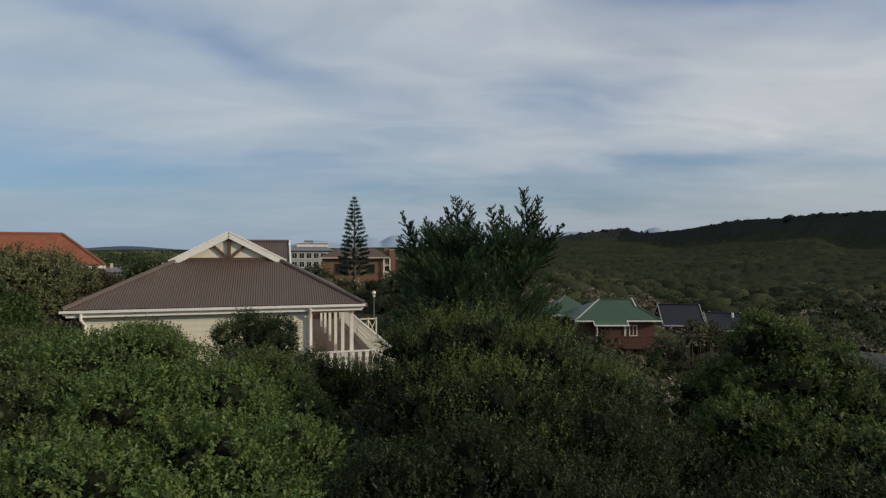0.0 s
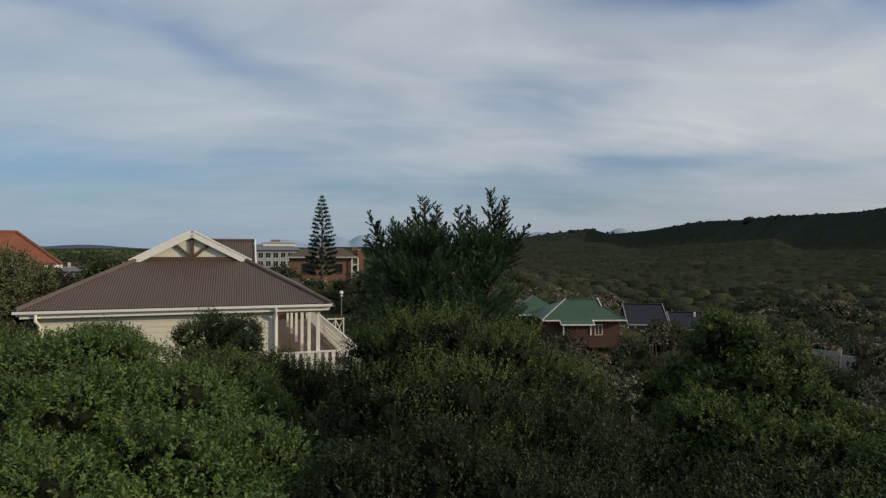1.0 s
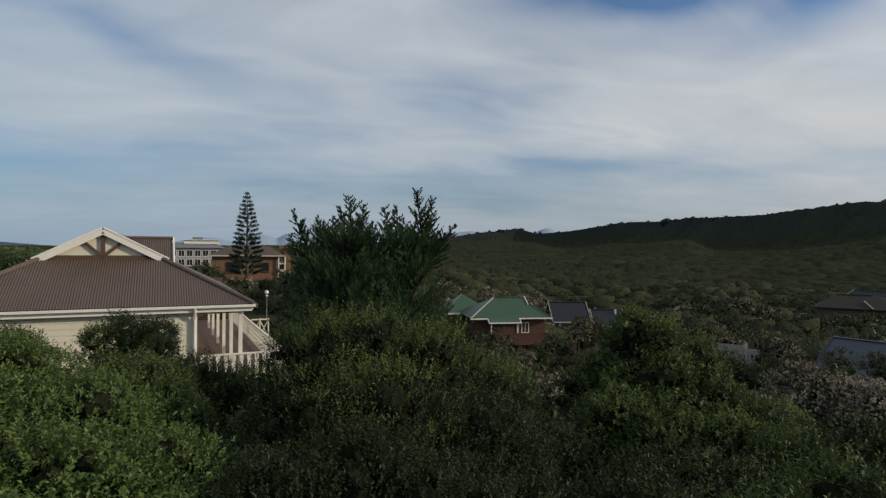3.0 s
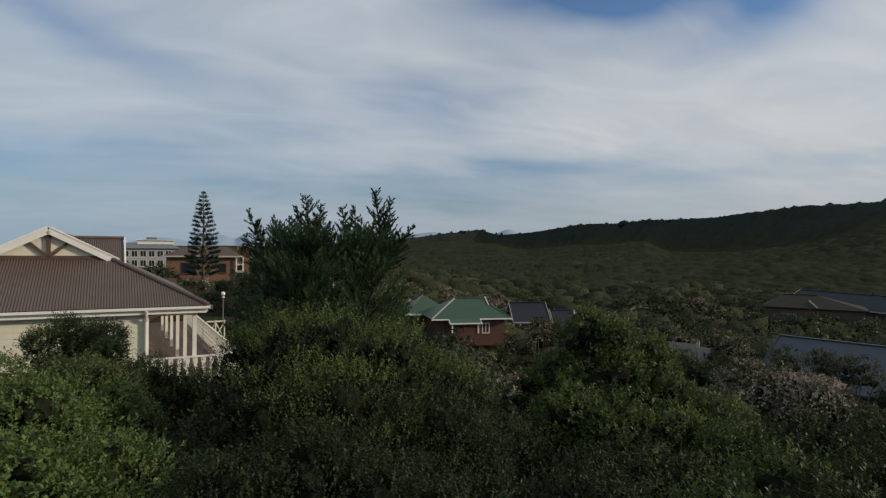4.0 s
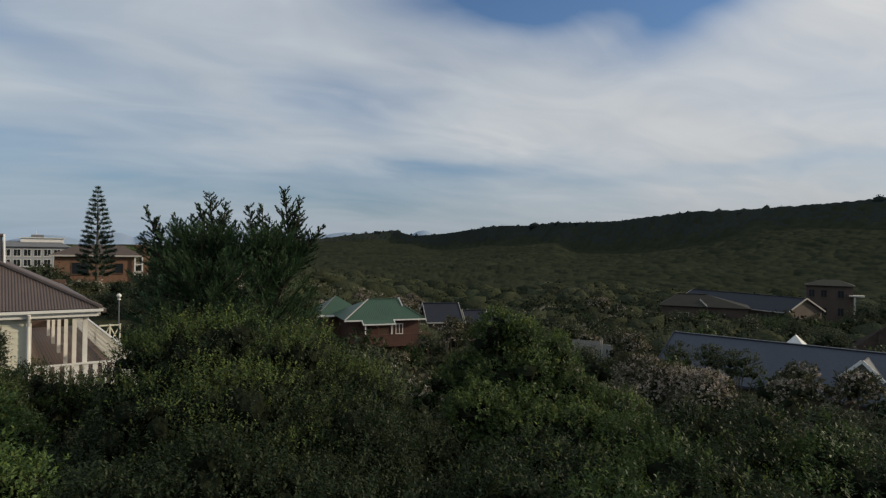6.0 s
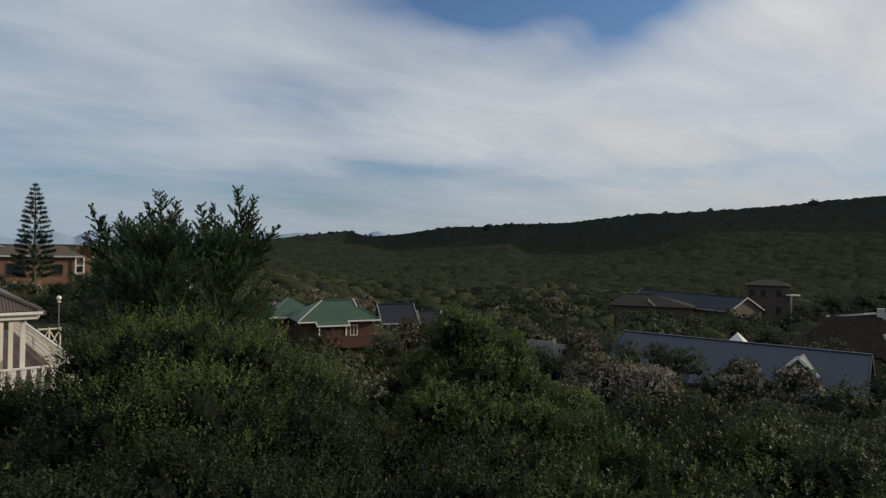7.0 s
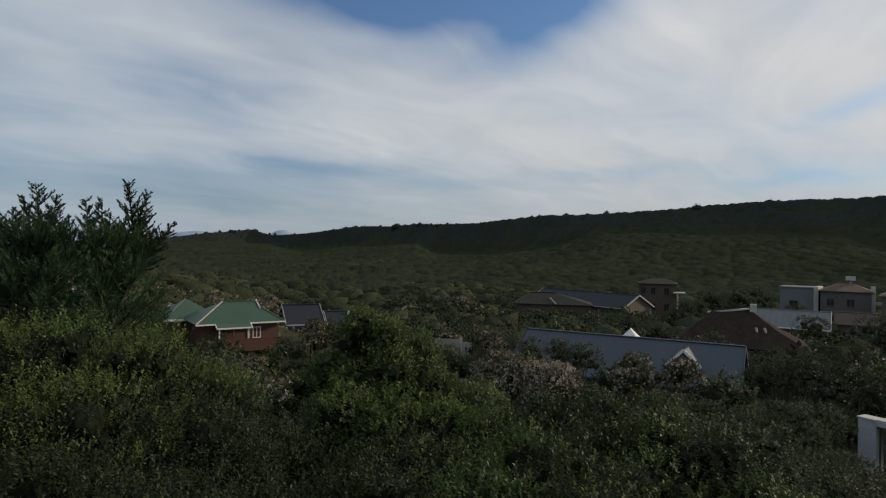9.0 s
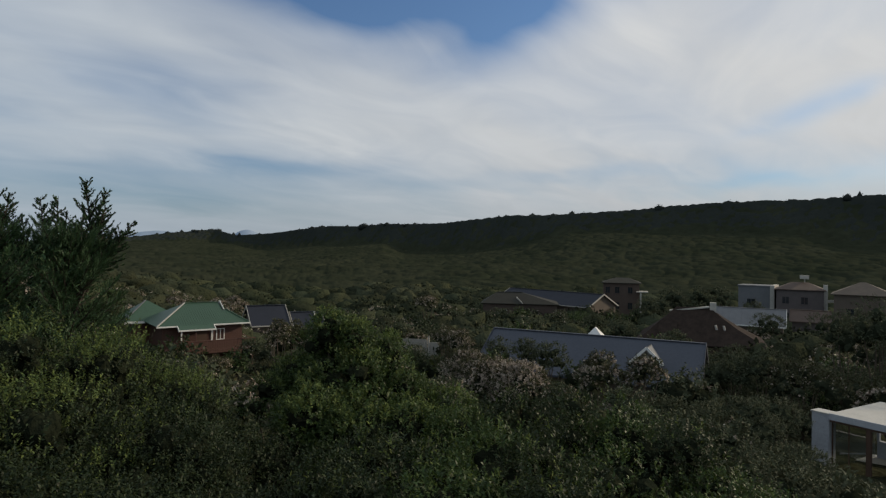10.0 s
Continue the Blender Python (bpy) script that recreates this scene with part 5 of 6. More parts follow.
for yaw, d, el, rx, rz in ((-41, 10.4, -13.9, 1.0, 1.4), (-45, 10.8, -12.9, 0.9, 1.4), (-49.6, 10.8, -12.0, 1.1, 1.5), (-54.5, 10.8, -13.0, 0.95, 1.4), (-59.5, 10.6, -14.0, 1.15, 1.4), (-65.5, 10, -17.5, 1.3, 1.2),
                           (-43, 8.2, -16.2, 1.3, 1.3), (-50, 8.2, -16.0, 1.3, 1.3), (-57, 8.2, -16.8, 1.3, 1.3), (-63, 7.8, -19.5, 1.2, 1.2), (-34, 8.2, -16.6, 1.2, 1.3),
                           (-70, 8.6, -21.5, 1.2, 1.1), (-40, 6.8, -19.5, 1.1, 1.2), (-52, 6.6, -20.5, 1.1, 1.2), (-30, 6.8, -20, 1.1, 1.2)):
    seed += 1
    m = M_LEAF_R if seed % 3 == 0 or (yaw < -52 and seed % 3 == 2) else M_LEAF_M
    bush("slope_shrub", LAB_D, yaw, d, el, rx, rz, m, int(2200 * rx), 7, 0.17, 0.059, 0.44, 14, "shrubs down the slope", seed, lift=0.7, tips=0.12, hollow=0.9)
for yaw, d, el, rx, rz, fl in ((-40.4, 22.5, -9.0, 1.6, 1.7, 700), (-43.0, 22.0, -9.5, 1.7, 1.6, 800), (-45.8, 21.5, -9.8, 1.5, 1.6, 700), (-48.3, 21.0, -11.6, 1.3, 1.4, 0), (-50.0, 19.5, -12.0, 1.2, 1.2, 60),
                               (-53.2, 18.5, -8.6, 0.85, 1.5, 130), (-56.7, 18.0, -8.8, 0.7, 1.4, 130), (-62.5, 17, -13.2, 1.3, 1.3, 20), (-55, 16.0, -11.8, 1.2, 1.2, 30),
                               (-60, 14.5, -13.5, 1.3, 1.2, 0), (-38.2, 19, -11.5, 1.3, 1.3, 100)):
    seed += 1
    bush("flowering_bush", "grey-green bush with dry pinkish-white flower heads", yaw, d, el, rx, rz, M_LEAF_P if fl > 100 else M_LEAF_D, int(1000 * rx), 7, 0.16, 0.10, 0.4, 11, "flowering bushes on the slope", seed, flower=fl)


for yaw, d, el, rx, rz, m in ((30.2, 31.5, -1.5, 1.5, 2.6, M_LEAF_W), (32.6, 29.5, -0.7, 1.6, 2.8, M_LEAF_G), (34.6, 27, 0.1, 1.9, 3.0, M_LEAF_G), (36.8, 26, -0.2, 1.9, 3.0, M_LEAF_G), (32.0, 28.5, -2.8, 1.2, 2.2, M_LEAF_W),
                              (35.9, 22.8, -3.8, 1.2, 2.1, M_LEAF_R), (38.6, 22.5, -2.0, 1.9, 2.6, M_LEAF_R), (38.0, 19.3, -4.0, 1.5, 2.2, M_LEAF_R), (41.5, 18, -4.0, 1.7, 2.0, M_LEAF_R), (42.5, 21, -2.0, 2.0, 2.4, M_LEAF_R)):
    seed += 1
    bush("garden_shrub", "tall shrub beside the timber house, pale at the tips" if m is M_LEAF_G else "brownish garden shrub beside the timber house" if m is M_LEAF_W else "tall dark garden shrub beside the timber house", yaw, d, el, rx, rz, m, int(2000 * rx), 7, 0.26, 0.105, 0.42, 17, "shrubs beyond the timber house", seed, lift=0.9, hollow=0.4)
for yaw, d, el, rx, rz in ((-68.5, 24.5, -14.8, 1.6, 1.6), (-68.2, 20.5, -16.6, 1.5, 1.5), (-66.2, 17, -16.4, 1.4, 1.4), (-71.8, 25, -18.8, 1.3, 1.1), (-75.5, 25, -19.2, 1.4, 1.1), (-66.0, 20, -15.2, 1.6, 1.5), (-69.5, 18, -18.5, 1.4, 1.3), (-73.5, 19, -20.8, 1.4, 1.1),
                           (-64.5, 15.5, -16.0, 1.4, 1.3), (-72, 13.5, -22.0, 1.3, 1.1), (-67.5, 13, -19.0, 1.3, 1.2), (-77.5, 20, -20.8, 1.5, 1.1), (-67.0, 30, -11.0, 1.6, 1.8), (-64.5, 27, -11.5, 1.8, 1.8),
                           (-61.5, 25, -12.4, 1.5, 1.5), (-58.5, 26, -12.0, 1.5, 1.5)):
    seed += 1
    bush("slope_shrub", LAB_D, yaw, d, el, rx, rz, M_LEAF_D, int(1350 * rx), 7, 0.16, 0.078, 0.48, 15, "shrubs down the slope", seed, lift=0.7, hollow=0.3, size=(0.24, 0.40))


for yaw, d, el, rx, rz, m, fl in ((-22.6, 46, -6.3, 1.2, 1.8, M_LEAF_P, 60), (-24.2, 48, -6.3, 1.2, 2.0, M_LEAF_P, 0), (-20.6, 50, -8.0, 1.6, 1.6, M_LEAF_D, 20), (-17.6, 44, -9.4, 1.3, 1.3, M_LEAF_P, 260),
                                  (-15.0, 45, -9.9, 1.4, 1.3, M_LEAF_D, 0), (-26.5, 50, -7.2, 1.6, 1.6, M_LEAF_D, 40), (-17.2, 78, -4.2, 2.4, 2.6, M_LEAF_P, 500), (-18.9, 84, -4.0, 2.2, 2.4, M_LEAF_P, 420), (-14.0, 86, -4.0, 2.4, 2.4, M_LEAF_P, 350),
                                  (-36.5, 90, -3.9, 2.4, 2.6, M_LEAF_P, 160), (-39.8, 48, -7.0, 1.4, 1.8, M_LEAF_P, 160), (-38.3, 52, -6.8, 1.5, 1.6, M_LEAF_P, 120), (-46.0, 42, -7.8, 1.2, 2.2, M_LEAF_D, 0), (-48.3, 41, -8.1, 1.6, 2.4, M_LEAF_D, 0), (-71.9, 46, -4.0, 2.8, 3.2, M_LEAF_D, 0), (-74.2, 44, -2.7, 3.4, 3.8, M_LEAF_D, 0), (-56.9, 104, -3.5, 3.0, 3.6, M_LEAF_D, 0), (-53.6, 112, -4.7, 2.8, 3.2, M_LEAF_D, 0), (-41.4, 94, -5.0, 2.8, 2.6, M_LEAF_D, 20), (-43.6, 95, -5.0, 2.6, 2.4, M_LEAF_D, 0), (-46.2, 103, -4.9, 3.0, 2.6, M_LEAF_D, 20), (-50.6, 98, -5.1, 2.8, 2.6, M_LEAF_R, 0), (-58.2, 60, -7.0, 2.0, 2.6, M_LEAF_D, 0), (-59.3, 62, -6.5, 1.5, 2.4, M_LEAF_D, 0), (-60.8, 58, -7.5, 2.0, 2.4, M_LEAF_D, 0), (-63.6, 58, -7.3, 2.2, 2.4, M_LEAF_D, 0), (-34.8, 55, -8.5, 1.6, 1.8, M_LEAF_D, 40), (-58.6, 98, -2.5, 3.2, 4.2, M_LEAF_D, 0), (-60.8, 102, -2.4, 2.8, 4.4, M_LEAF_D, 0), (-62.6, 104, -2.3, 2.6, 4.4, M_LEAF_D, 0), (-65.2, 100, -3.5, 2.2, 2.8, M_LEAF_D, 0), (-66.3, 88, -4.5, 2.6, 2.6, M_LEAF_D, 0), (-52.0, 84, -5.2, 2.8, 3.0, M_LEAF_D, 0), (-54.6, 78, -5.6, 2.8, 3.0, M_LEAF_D, 0), (-48.8, 88, -5.0, 2.8, 2.8, M_LEAF_D, 30), (-77.0, 42, -3.2, 3.4, 3.6, M_LEAF_D, 0), (-66.5, 40, -7.6, 2.2, 2.4, M_LEAF_D, 0), (-69.0, 38, -8.2, 2.2, 2.2, M_LEAF_P, 60), (-63.8, 42, -7.8, 2.0, 2.2, M_LEAF_D, 0), (5.0, 46, -4.4, 2.0, 2.4, M_LEAF_D, 0), (8.0, 50, -3.9, 2.2, 2.4, M_LEAF_D, 0), (10.3, 54, -3.3, 2.2, 2.2, M_LEAF_P, 0), (6.3, 36, -7.4, 1.4, 1.6, M_LEAF_D, 0), (3.6, 36, -5.4, 1.8, 2.0, M_LEAF_D, 0),
                                  (-43.4, 46, -7.8, 1.8, 2.4, M_LEAF_D, 0)):
    seed += 1
    bush("valley_shrub", "grey-green valley shrub with pale flower heads" if fl else "dark rounded valley shrub beside the houses", yaw, d, el, rx, rz, m, int((780 if d < 60 else 500) * rx), 6, 0.25 if d < 60 else 0.3, 0.135 if d < 60 else 0.185, 0.45, 12, "valley shrubs by the houses", seed, flower=fl)


def sprays(base, axis, side, length, rng, k=7, leaf=0.062, width=0.021):
    """Flat feathery sprays: a stem with paired leaflets, shorter towards the tip."""
    n = len(base)
    t = np.linspace(0.05, 1, k)
    lift = np.array([0, 0, 0.16])
    stem = base[:, None, :] + axis[:, None, :] * (length[:, None] * t)[..., None] + lift * ((length[:, None] * t ** 2)[..., None])
    P, A, N, L = [], [], [], []
    nr = np.cross(axis, side)
    for e in (-1.0, 1.0, 0.0):
        a = axis[:, None, :] * 0.9 + side[:, None, :] * (0.5 * e) + rng.normal(size=(n, k, 3)) * 0.16
        P.append(stem.reshape(-1, 3))
        A.append(a.reshape(-1, 3))
        N.append((nr[:, None, :] + rng.normal(size=(n, k, 3)) * 0.35).reshape(-1, 3))
        L.append((leaf * (1.2 - 0.65 * t)[None] * rng.uniform(0.7, 1.25, (n, k)) * (length[:, None] / 0.35) ** 0.4).ravel())
    L = np.concatenate(L)
    return np.concatenate(P), np.concatenate(A), np.concatenate(N), L, np.full(len(L), width)


def cypress():
    """Dark cypress: two crowded stems, ascending plumes of fine sprays, feathery leaders on top."""
    rng = np.random.default_rng(55)
    x, y = polar(-3.2, 12.6)
    g = gz(x, y)
    t = thing("cypress_tree", "dark green cypress with feathery upright leaders", "tree", (x, y, g), 0.0)
    H = 10 - g
    bm = B()
    stems = ((-0.45, 0.0), (0.75, 0.05))
    for sx, sy in stems:
        tube(bm, [(sx * 0.6, sy, -0.1), (sx, sy, H * 0.4), (sx, sy, H * 0.97)], [0.18, 0.13, 0.04], 9)
    base, axis, side, length = [], [], [], []

    def plume(p0, p1, wide, n):
        """A branch from p0 to p1, its tip curling up, with flat sprays all round that shorten towards the tip."""
        d = p1 - p0
        L = d.length
        up = Vector((0, 0, 0.14 * L))
        pts = [p0 + d * u + up * (u * u - u) * 1.4 for u in (0, 0.35, 0.7, 1.0)]
        tube(bm, pts, [0.010 + 0.012 * L, 0.009 + 0.006 * L, 0.007, 0.003], 5)
        u = np.sort(0.08 + 0.92 * rng.random(n) ** 0.85)
        c = np.array(p0)[None] + np.array(d)[None] * u[:, None] + np.array(up)[None] * (1.4 * (u * u - u))[:, None]
        tan = np.array(d.normalized())[None] + np.array([0, 0, 0.5])[None] * (u - 0.4)[:, None]
        q = unit(n, rng)
        q -= tan * (q * tan).sum(1, keepdims=True)
        q /= np.linalg.norm(q, axis=1, keepdims=True)
        dr = tan * (0.75 + 0.5 * u)[:, None] + q * (0.95 - 0.45 * u)[:, None] + np.array([0, 0, 0.12])
        dr /= np.linalg.norm(dr, axis=1, keepdims=True)
        s = np.cross(dr, q + rng.normal(size=(n, 3)) * 0.4)
        s /= np.linalg.norm(s, axis=1, keepdims=True)
        base.append(c)
        axis.append(dr)
        side.append(s)
        length.append(wide * (0.28 + 0.85 * (1 - u) ** 0.8) * rng.uniform(0.55, 1.25, n))

    # leaders: the tip aside of the trunk and over the eye, then the foot; width of the plume
    for tx, tz, fx, fz, wd in ((-1.62, 0.84, -1.15, -0.05, 0.30), (-1.45, 0.55, -1.2, 0.0, 0.26), (-0.45, 1.14, -0.34, 0.05, 0.38), (-0.62, 0.86, -0.42, 0.1, 0.26), (-0.12, 0.96, -0.28, 0.3, 0.20),
                               (-0.2, 0.72, -0.3, 0.1, 0.26), (-1.05, 0.67, -0.85, 0.0, 0.28), (-0.78, 0.66, -0.7, 0.0, 0.28), (0.06, 0.56, 0.15, -0.1, 0.28), (0.31, 0.92, 0.40, 0.05, 0.27),
                               (0.57, 0.95, 0.55, 0.1, 0.22), (0.72, 0.70, 0.7, 0.0, 0.26), (1.02, 1.33, 1.15, 0.2, 0.34), (1.36, 1.15, 1.12, 0.45, 0.17), (1.32, 0.86, 1.15, 0.1, 0.24),
                               (1.28, 0.62, 1.05, 0.0, 0.26), (1.76, 0.56, 1.2, -0.15, 0.26), (1.62, 0.36, 1.1, -0.2, 0.28), (-1.62, 0.3, -1.0, -0.35, 0.30), (0.92, 0.6, 0.9, -0.1, 0.26)):
        dy = rng.uniform(-0.3, 0.3)
        tip, foot = Vector((tx, dy, H + tz)), Vector((fx, dy * 0.6, H + fz - 0.25))
        root = Vector((stems[0][0] if tx < 0.15 else stems[1][0], 0, foot.z - 0.9))
        tube(bm, [root, (root + foot) / 2, foot, foot.lerp(tip, 0.6), tip], [0.045, 0.035, 0.022, 0.012, 0.003], 6)
        ax = (tip - foot).normalized()
        m = int(27 * (tip - foot).length)
        for i in range(m):
            u = (i + rng.random()) / m
            q = Vector(unit(1, rng)[0])
            q = (q - ax * q.dot(ax)).normalized()
            p0 = foot.lerp(tip, u * 0.96)
            dr = (q * 0.95 + ax * 0.8 + Vector((0, 0, 0.1))).normalized()
            reach = (1.6 * wd * (1 - u) ** 0.9 + 0.09) * rng.uniform(0.5, 1.35)
            plume(p0, p0 + dr * reach, 0.045 + 0.10 * reach, int(5 + 28 * reach))
    # body: plumes rising outwards to the outline
    for i in range(460):
        rel = rng.uniform(-2.9, 0.42) if i % 4 else rng.uniform(-0.3, 0.5)
        lw = float(np.interp(rel, [-4.5, -1.37, -0.7, -0.19, 0.28, 0.5], [2.0, 2.1, 2.0, 1.8, 1.5, 1.2]))
        rw = float(np.interp(rel, [-4.5, -1.26, -0.7, -0.12, 0.29, 0.5], [1.7, 1.8, 1.68, 1.5, 1.5, 1.2]))
        v = rng.uniform(-1, 1)
        k = rng.uniform(0.6, 1.0) if i % 5 else rng.uniform(0.2, 0.6)
        deep = math.sqrt(1 - v * v) * (1 if rng.random() < 0.4 else -1)
        tip = Vector((v * (rw if v > 0 else lw), deep * 1.55 * k * (1.0 if rel < 0 else 0.7), H + rel))
        if tip.z < 0.3:
            continue
        sx, sy = stems[0] if tip.x < 0.15 else stems[1]
        root = Vector((sx, sy, max(0.15, tip.z - 0.75 * rng.uniform(0.7, 1.3))))
        foot = root.lerp(tip, 0.25)
        plume(foot, tip, rng.uniform(0.28, 0.42), 17)
    part("trunk", bm, M_DARKBARK, t)
    # dense inside
    cc, cr = [], []
    for i in range(110):
        a = rng.uniform(0, 2 * math.pi)
        z = rng.uniform(0.3, H - 0.25)
        rad = float(np.interp(z - H, [-4.5, -1.3, -0.2], [1.35, 1.35, 1.0])) * math.sqrt(rng.uniform(0.0, 1))
        cc.append((-0.12 + math.cos(a) * rad, math.sin(a) * rad * 0.75, z))
        cr.append(rng.uniform(0.36, 0.5))
    c, r = np.array(cc), np.array(cr)
    got = sprays(np.concatenate(base), np.concatenate(axis), np.concatenate(side), np.concatenate(length), rng, 8, 0.062, 0.0095)
    fill = sprigs(c, r * 0.95, 1.15, 3800, 8, 0.24, 0.090, 0.28, rng, spread=0.55, lift=1.0)
    leaf_object("crown", *(np.concatenate([p, q]) for p, q in zip(got, fill)), M_NEEDLE, t)


cypress()


def norfolk():
    """A tiered pine: straight trunk, whorls of level branches with upturned tufts."""
    rng = np.random.default_rng(77)
    d0 = 75.0
    x, y = polar(8.47, d0)
    g = gz(x, y)
    H = 10 + d0 * math.tan(radians(4.97)) - g
    t = thing("norfolk_pine", "tall tiered pine with level whorled branches", "tree", (x, y, g))
    part("trunk", tube(B(), [(0, 0, -0.2), (0.03, 0, H * 0.5), (0, 0, H)], [0.22, 0.13, 0.02], 8), M_BARK, t)
    P, A, N, LN, WD = [], [], [], [], []
    tiers = 19
    for i in range(tiers):
        u = i / (tiers - 1)
        z = H * (0.16 + 0.83 * u ** 0.92)
        reach = 1.95 * (1 - u) ** 0.7 + 0.10
        m = 6 if u < 0.85 else 4
        a0 = rng.uniform(0, 6)
        for k in range(m):
            a = a0 + 2 * math.pi * k / m + rng.uniform(-0.2, 0.2)
            rl = reach * rng.uniform(0.85, 1.1)
            e = np.array([math.cos(a), math.sin(a), 0.0])
            pts = [Vector((0, 0, z)), Vector(e * rl * 0.5) + Vector((0, 0, z + rl * 0.05)), Vector(e * rl) + Vector((0, 0, z + rl * 0.24))]
            part("branch", tube(B(), pts, [0.026, 0.018, 0.008], 5), M_BARK, t)
            n = int(16 + (46 + 60 * (u < 0.42)) * rl)
            s = rng.uniform(0.25, 1.0, n) ** 0.7
            bp = e[None] * (rl * s)[:, None] + np.array([0, 0, z])[None] + np.array([0, 0, 1.0])[None] * (rl * (0.03 + 0.21 * s ** 2))[:, None]
            P.append(bp + rng.normal(size=(n, 3)) * 0.04)
            A.append(e[None] * 0.5 + np.array([0, 0, 0.55]) + rng.normal(size=(n, 3)) * 0.55)
            N.append(rng.normal(size=(n, 3)))
            LN.append(rng.uniform(0.2, 0.36, n))
            WD.append(np.full(n, 0.055))
    leaf_object("foliage", np.concatenate(P), np.concatenate(A), np.concatenate(N), np.concatenate(LN), np.concatenate(WD), M_NORFOLK, t)


norfolk()


# ---- middle distance: shrubs as single things, copied from a few patterns ----
def pattern(name, label, rx, rz, mat, nsprig, leaf, flower, sd, core=M_SHADECORE):
    rng = np.random.default_rng(sd)
    ob = thing(name, label, "bush", (0, 0, -40))
    c, r = lobes_of(rx, rx, rz, 9, rng)
    c[:, 2] += rz * 0.9
    r = np.minimum(r, rz * 0.75)
    part("trunk", limbs(B(), (0, 0, -0.3), c, r, 0.1, rng), M_BARK, ob)
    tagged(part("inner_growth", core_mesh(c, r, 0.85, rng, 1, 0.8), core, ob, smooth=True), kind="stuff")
    p, a, n, l, w = sprigs(c, r, 0.85, nsprig, 7, leaf * 2.2, leaf, 0.55, rng, lift=0.5)
    leaf_object("crown", p, a, n, l, w, mat, ob)
    if flower:
        p, a, n, l, w = sprigs(c, r * 1.05, 0.85, flower, 9, 0.1, leaf * 0.9, 0.7, rng, spread=1.2, lift=0.8)
        up = p[:, 2] > rz * 0.95
        leaf_object("blossom", p[up], a[up], n[up], l[up], w[up], M_FLOWER, ob, "dry pinkish-white flower heads")
    return ob


PATS = [pattern("scrub_bush", "dark rounded valley scrub bush", 2.0, 1.8, M_LEAF_D, 160, 0.24, 0, 301),
        pattern("scrub_bush", "dark olive valley scrub bush", 2.2, 1.6, M_LEAF_M, 160, 0.24, 0, 302),
        pattern("scrub_bush", "green valley scrub bush", 1.8, 2.0, M_LEAF_R, 160, 0.235, 0, 303),
        pattern("flowering_scrub", "grey scrub bush with pale dry flower heads", 2.0, 1.8, M_LEAF_P, 150, 0.22, 200, 304),
        pattern("scrub_bush", "dark brownish valley scrub bush", 2.4, 1.9, M_LEAF_D, 160, 0.23, 8, 305)]
# footprints that stay clear: (yaw, distance, radius)
CLEAR = [(Vector(polar(a, d)), r) for a, d, r in (
    (-15.9, 59, 6.5), (-11.5, 61, 5.0), (-21.4, 77, 4.5), (-25.3, 78, 4.0), (-44, 52, 5), (-48, 50, 6), (-53, 48.5, 7), (-58, 48, 7), (-61, 48, 6), (-71.5, 33, 5), (-74, 33, 5),
    (-61.2, 74, 8), (-42.3, 107, 6), (-46, 124, 6), (-50, 116, 6), (-53, 112, 5), (-54.6, 133, 6), (-64.9, 96, 6), (-65.6, 135, 5), (-68.9, 131, 6), (-69.4, 102, 4.5), (-72.9, 129, 6),
    (20, 24, 11), (15, 30, 11), (10, 34, 10), (36, 50, 9), (40, 52, 10), (29.1, 90, 3), (8.4, 89, 8), (12.6, 170, 12), (8.47, 75, 2), (6.63, 40, 1.2), (-35.2, 60, 2.5), (16, 40, 8))]
# no higher than this line of sight, so that the roofs behind stay in view: (yaw from, to, nearer than, elevation)
SIGHT = [(-14, -20.2, 56, -8.9), (-8.5, -14, 60, -7.2), (-19.5, -27, 75, -6.2), (-42, -63, 50, -9.2), (-63.5, -80, 31, -15.5), (-33, -38, 60, -9.0), (-56, -66, 70, -6.6),
         (-40, -54, 112, -4.4), (-52, -57, 130, -4.1), (-63, -75, 95, -4.4), (-63.9, -75, 130, -3.5), (4.5, 12, 86, -2.6), (10, 15, 165, -1.4), (27, 31, 90, -1.8), (5.8, 7.4, 40, -6.4),
         (28, 42, 45, -1.2), (2, 20, 5000, 0.25), (20, 46, 5000, 0.05), (16, 20, 300, -0.2)]


def allowed(yaw, d):
    e = 30.0
    for a, b, dm, el_ in SIGHT:
        if min(a, b) <= yaw <= max(a, b) and d < dm:
            e = min(e, el_)
    return e


rng = np.random.default_rng(404)
placed = []
tries = 0
while len(placed) < 250 and tries < 9000:
    tries += 1
    yaw = rng.uniform(-78, 39)
    d = math.sqrt(rng.uniform(15.0 ** 2, 110.0 ** 2))
    if yaw > 5 and d < 30 and yaw < 31:
        continue
    if yaw > -52 and d < 19:
        continue
    x, y = polar(yaw, d)
    k = rng.uniform(0.6, 1.25)
    if any((Vector((x, y)) - c).length < r + 1.5 * k for c, r in CLEAR):
        continue
    if any(math.hypot(x - q[0], y - q[1]) < 1.45 * (k + q[2]) for q in placed):
        continue
    g = gz(x, y)
    zmax = 10 + d * math.tan(radians(allowed(yaw, d)))
    hz = 3.5 * k
    if g + hz > zmax:
        k *= (zmax - g) / hz
        if k < 0.3:
            continue
    pi_ = int(rng.choice(5, p=[0.27, 0.2, 0.15, 0.22, 0.16]))
    placed.append((x, y, k))
    ob = copy_thing(PATS[pi_], pose(x, y, g, 0, 0, rng.uniform(0, 360)) @ Matrix.Diagonal((k, k, k, 1)))
    tagged(ob, group="valley scrub bushes")
for p_ in PATS:
    for o in [*p_.children_recursive, p_]:
        bpy.data.objects.remove(o)


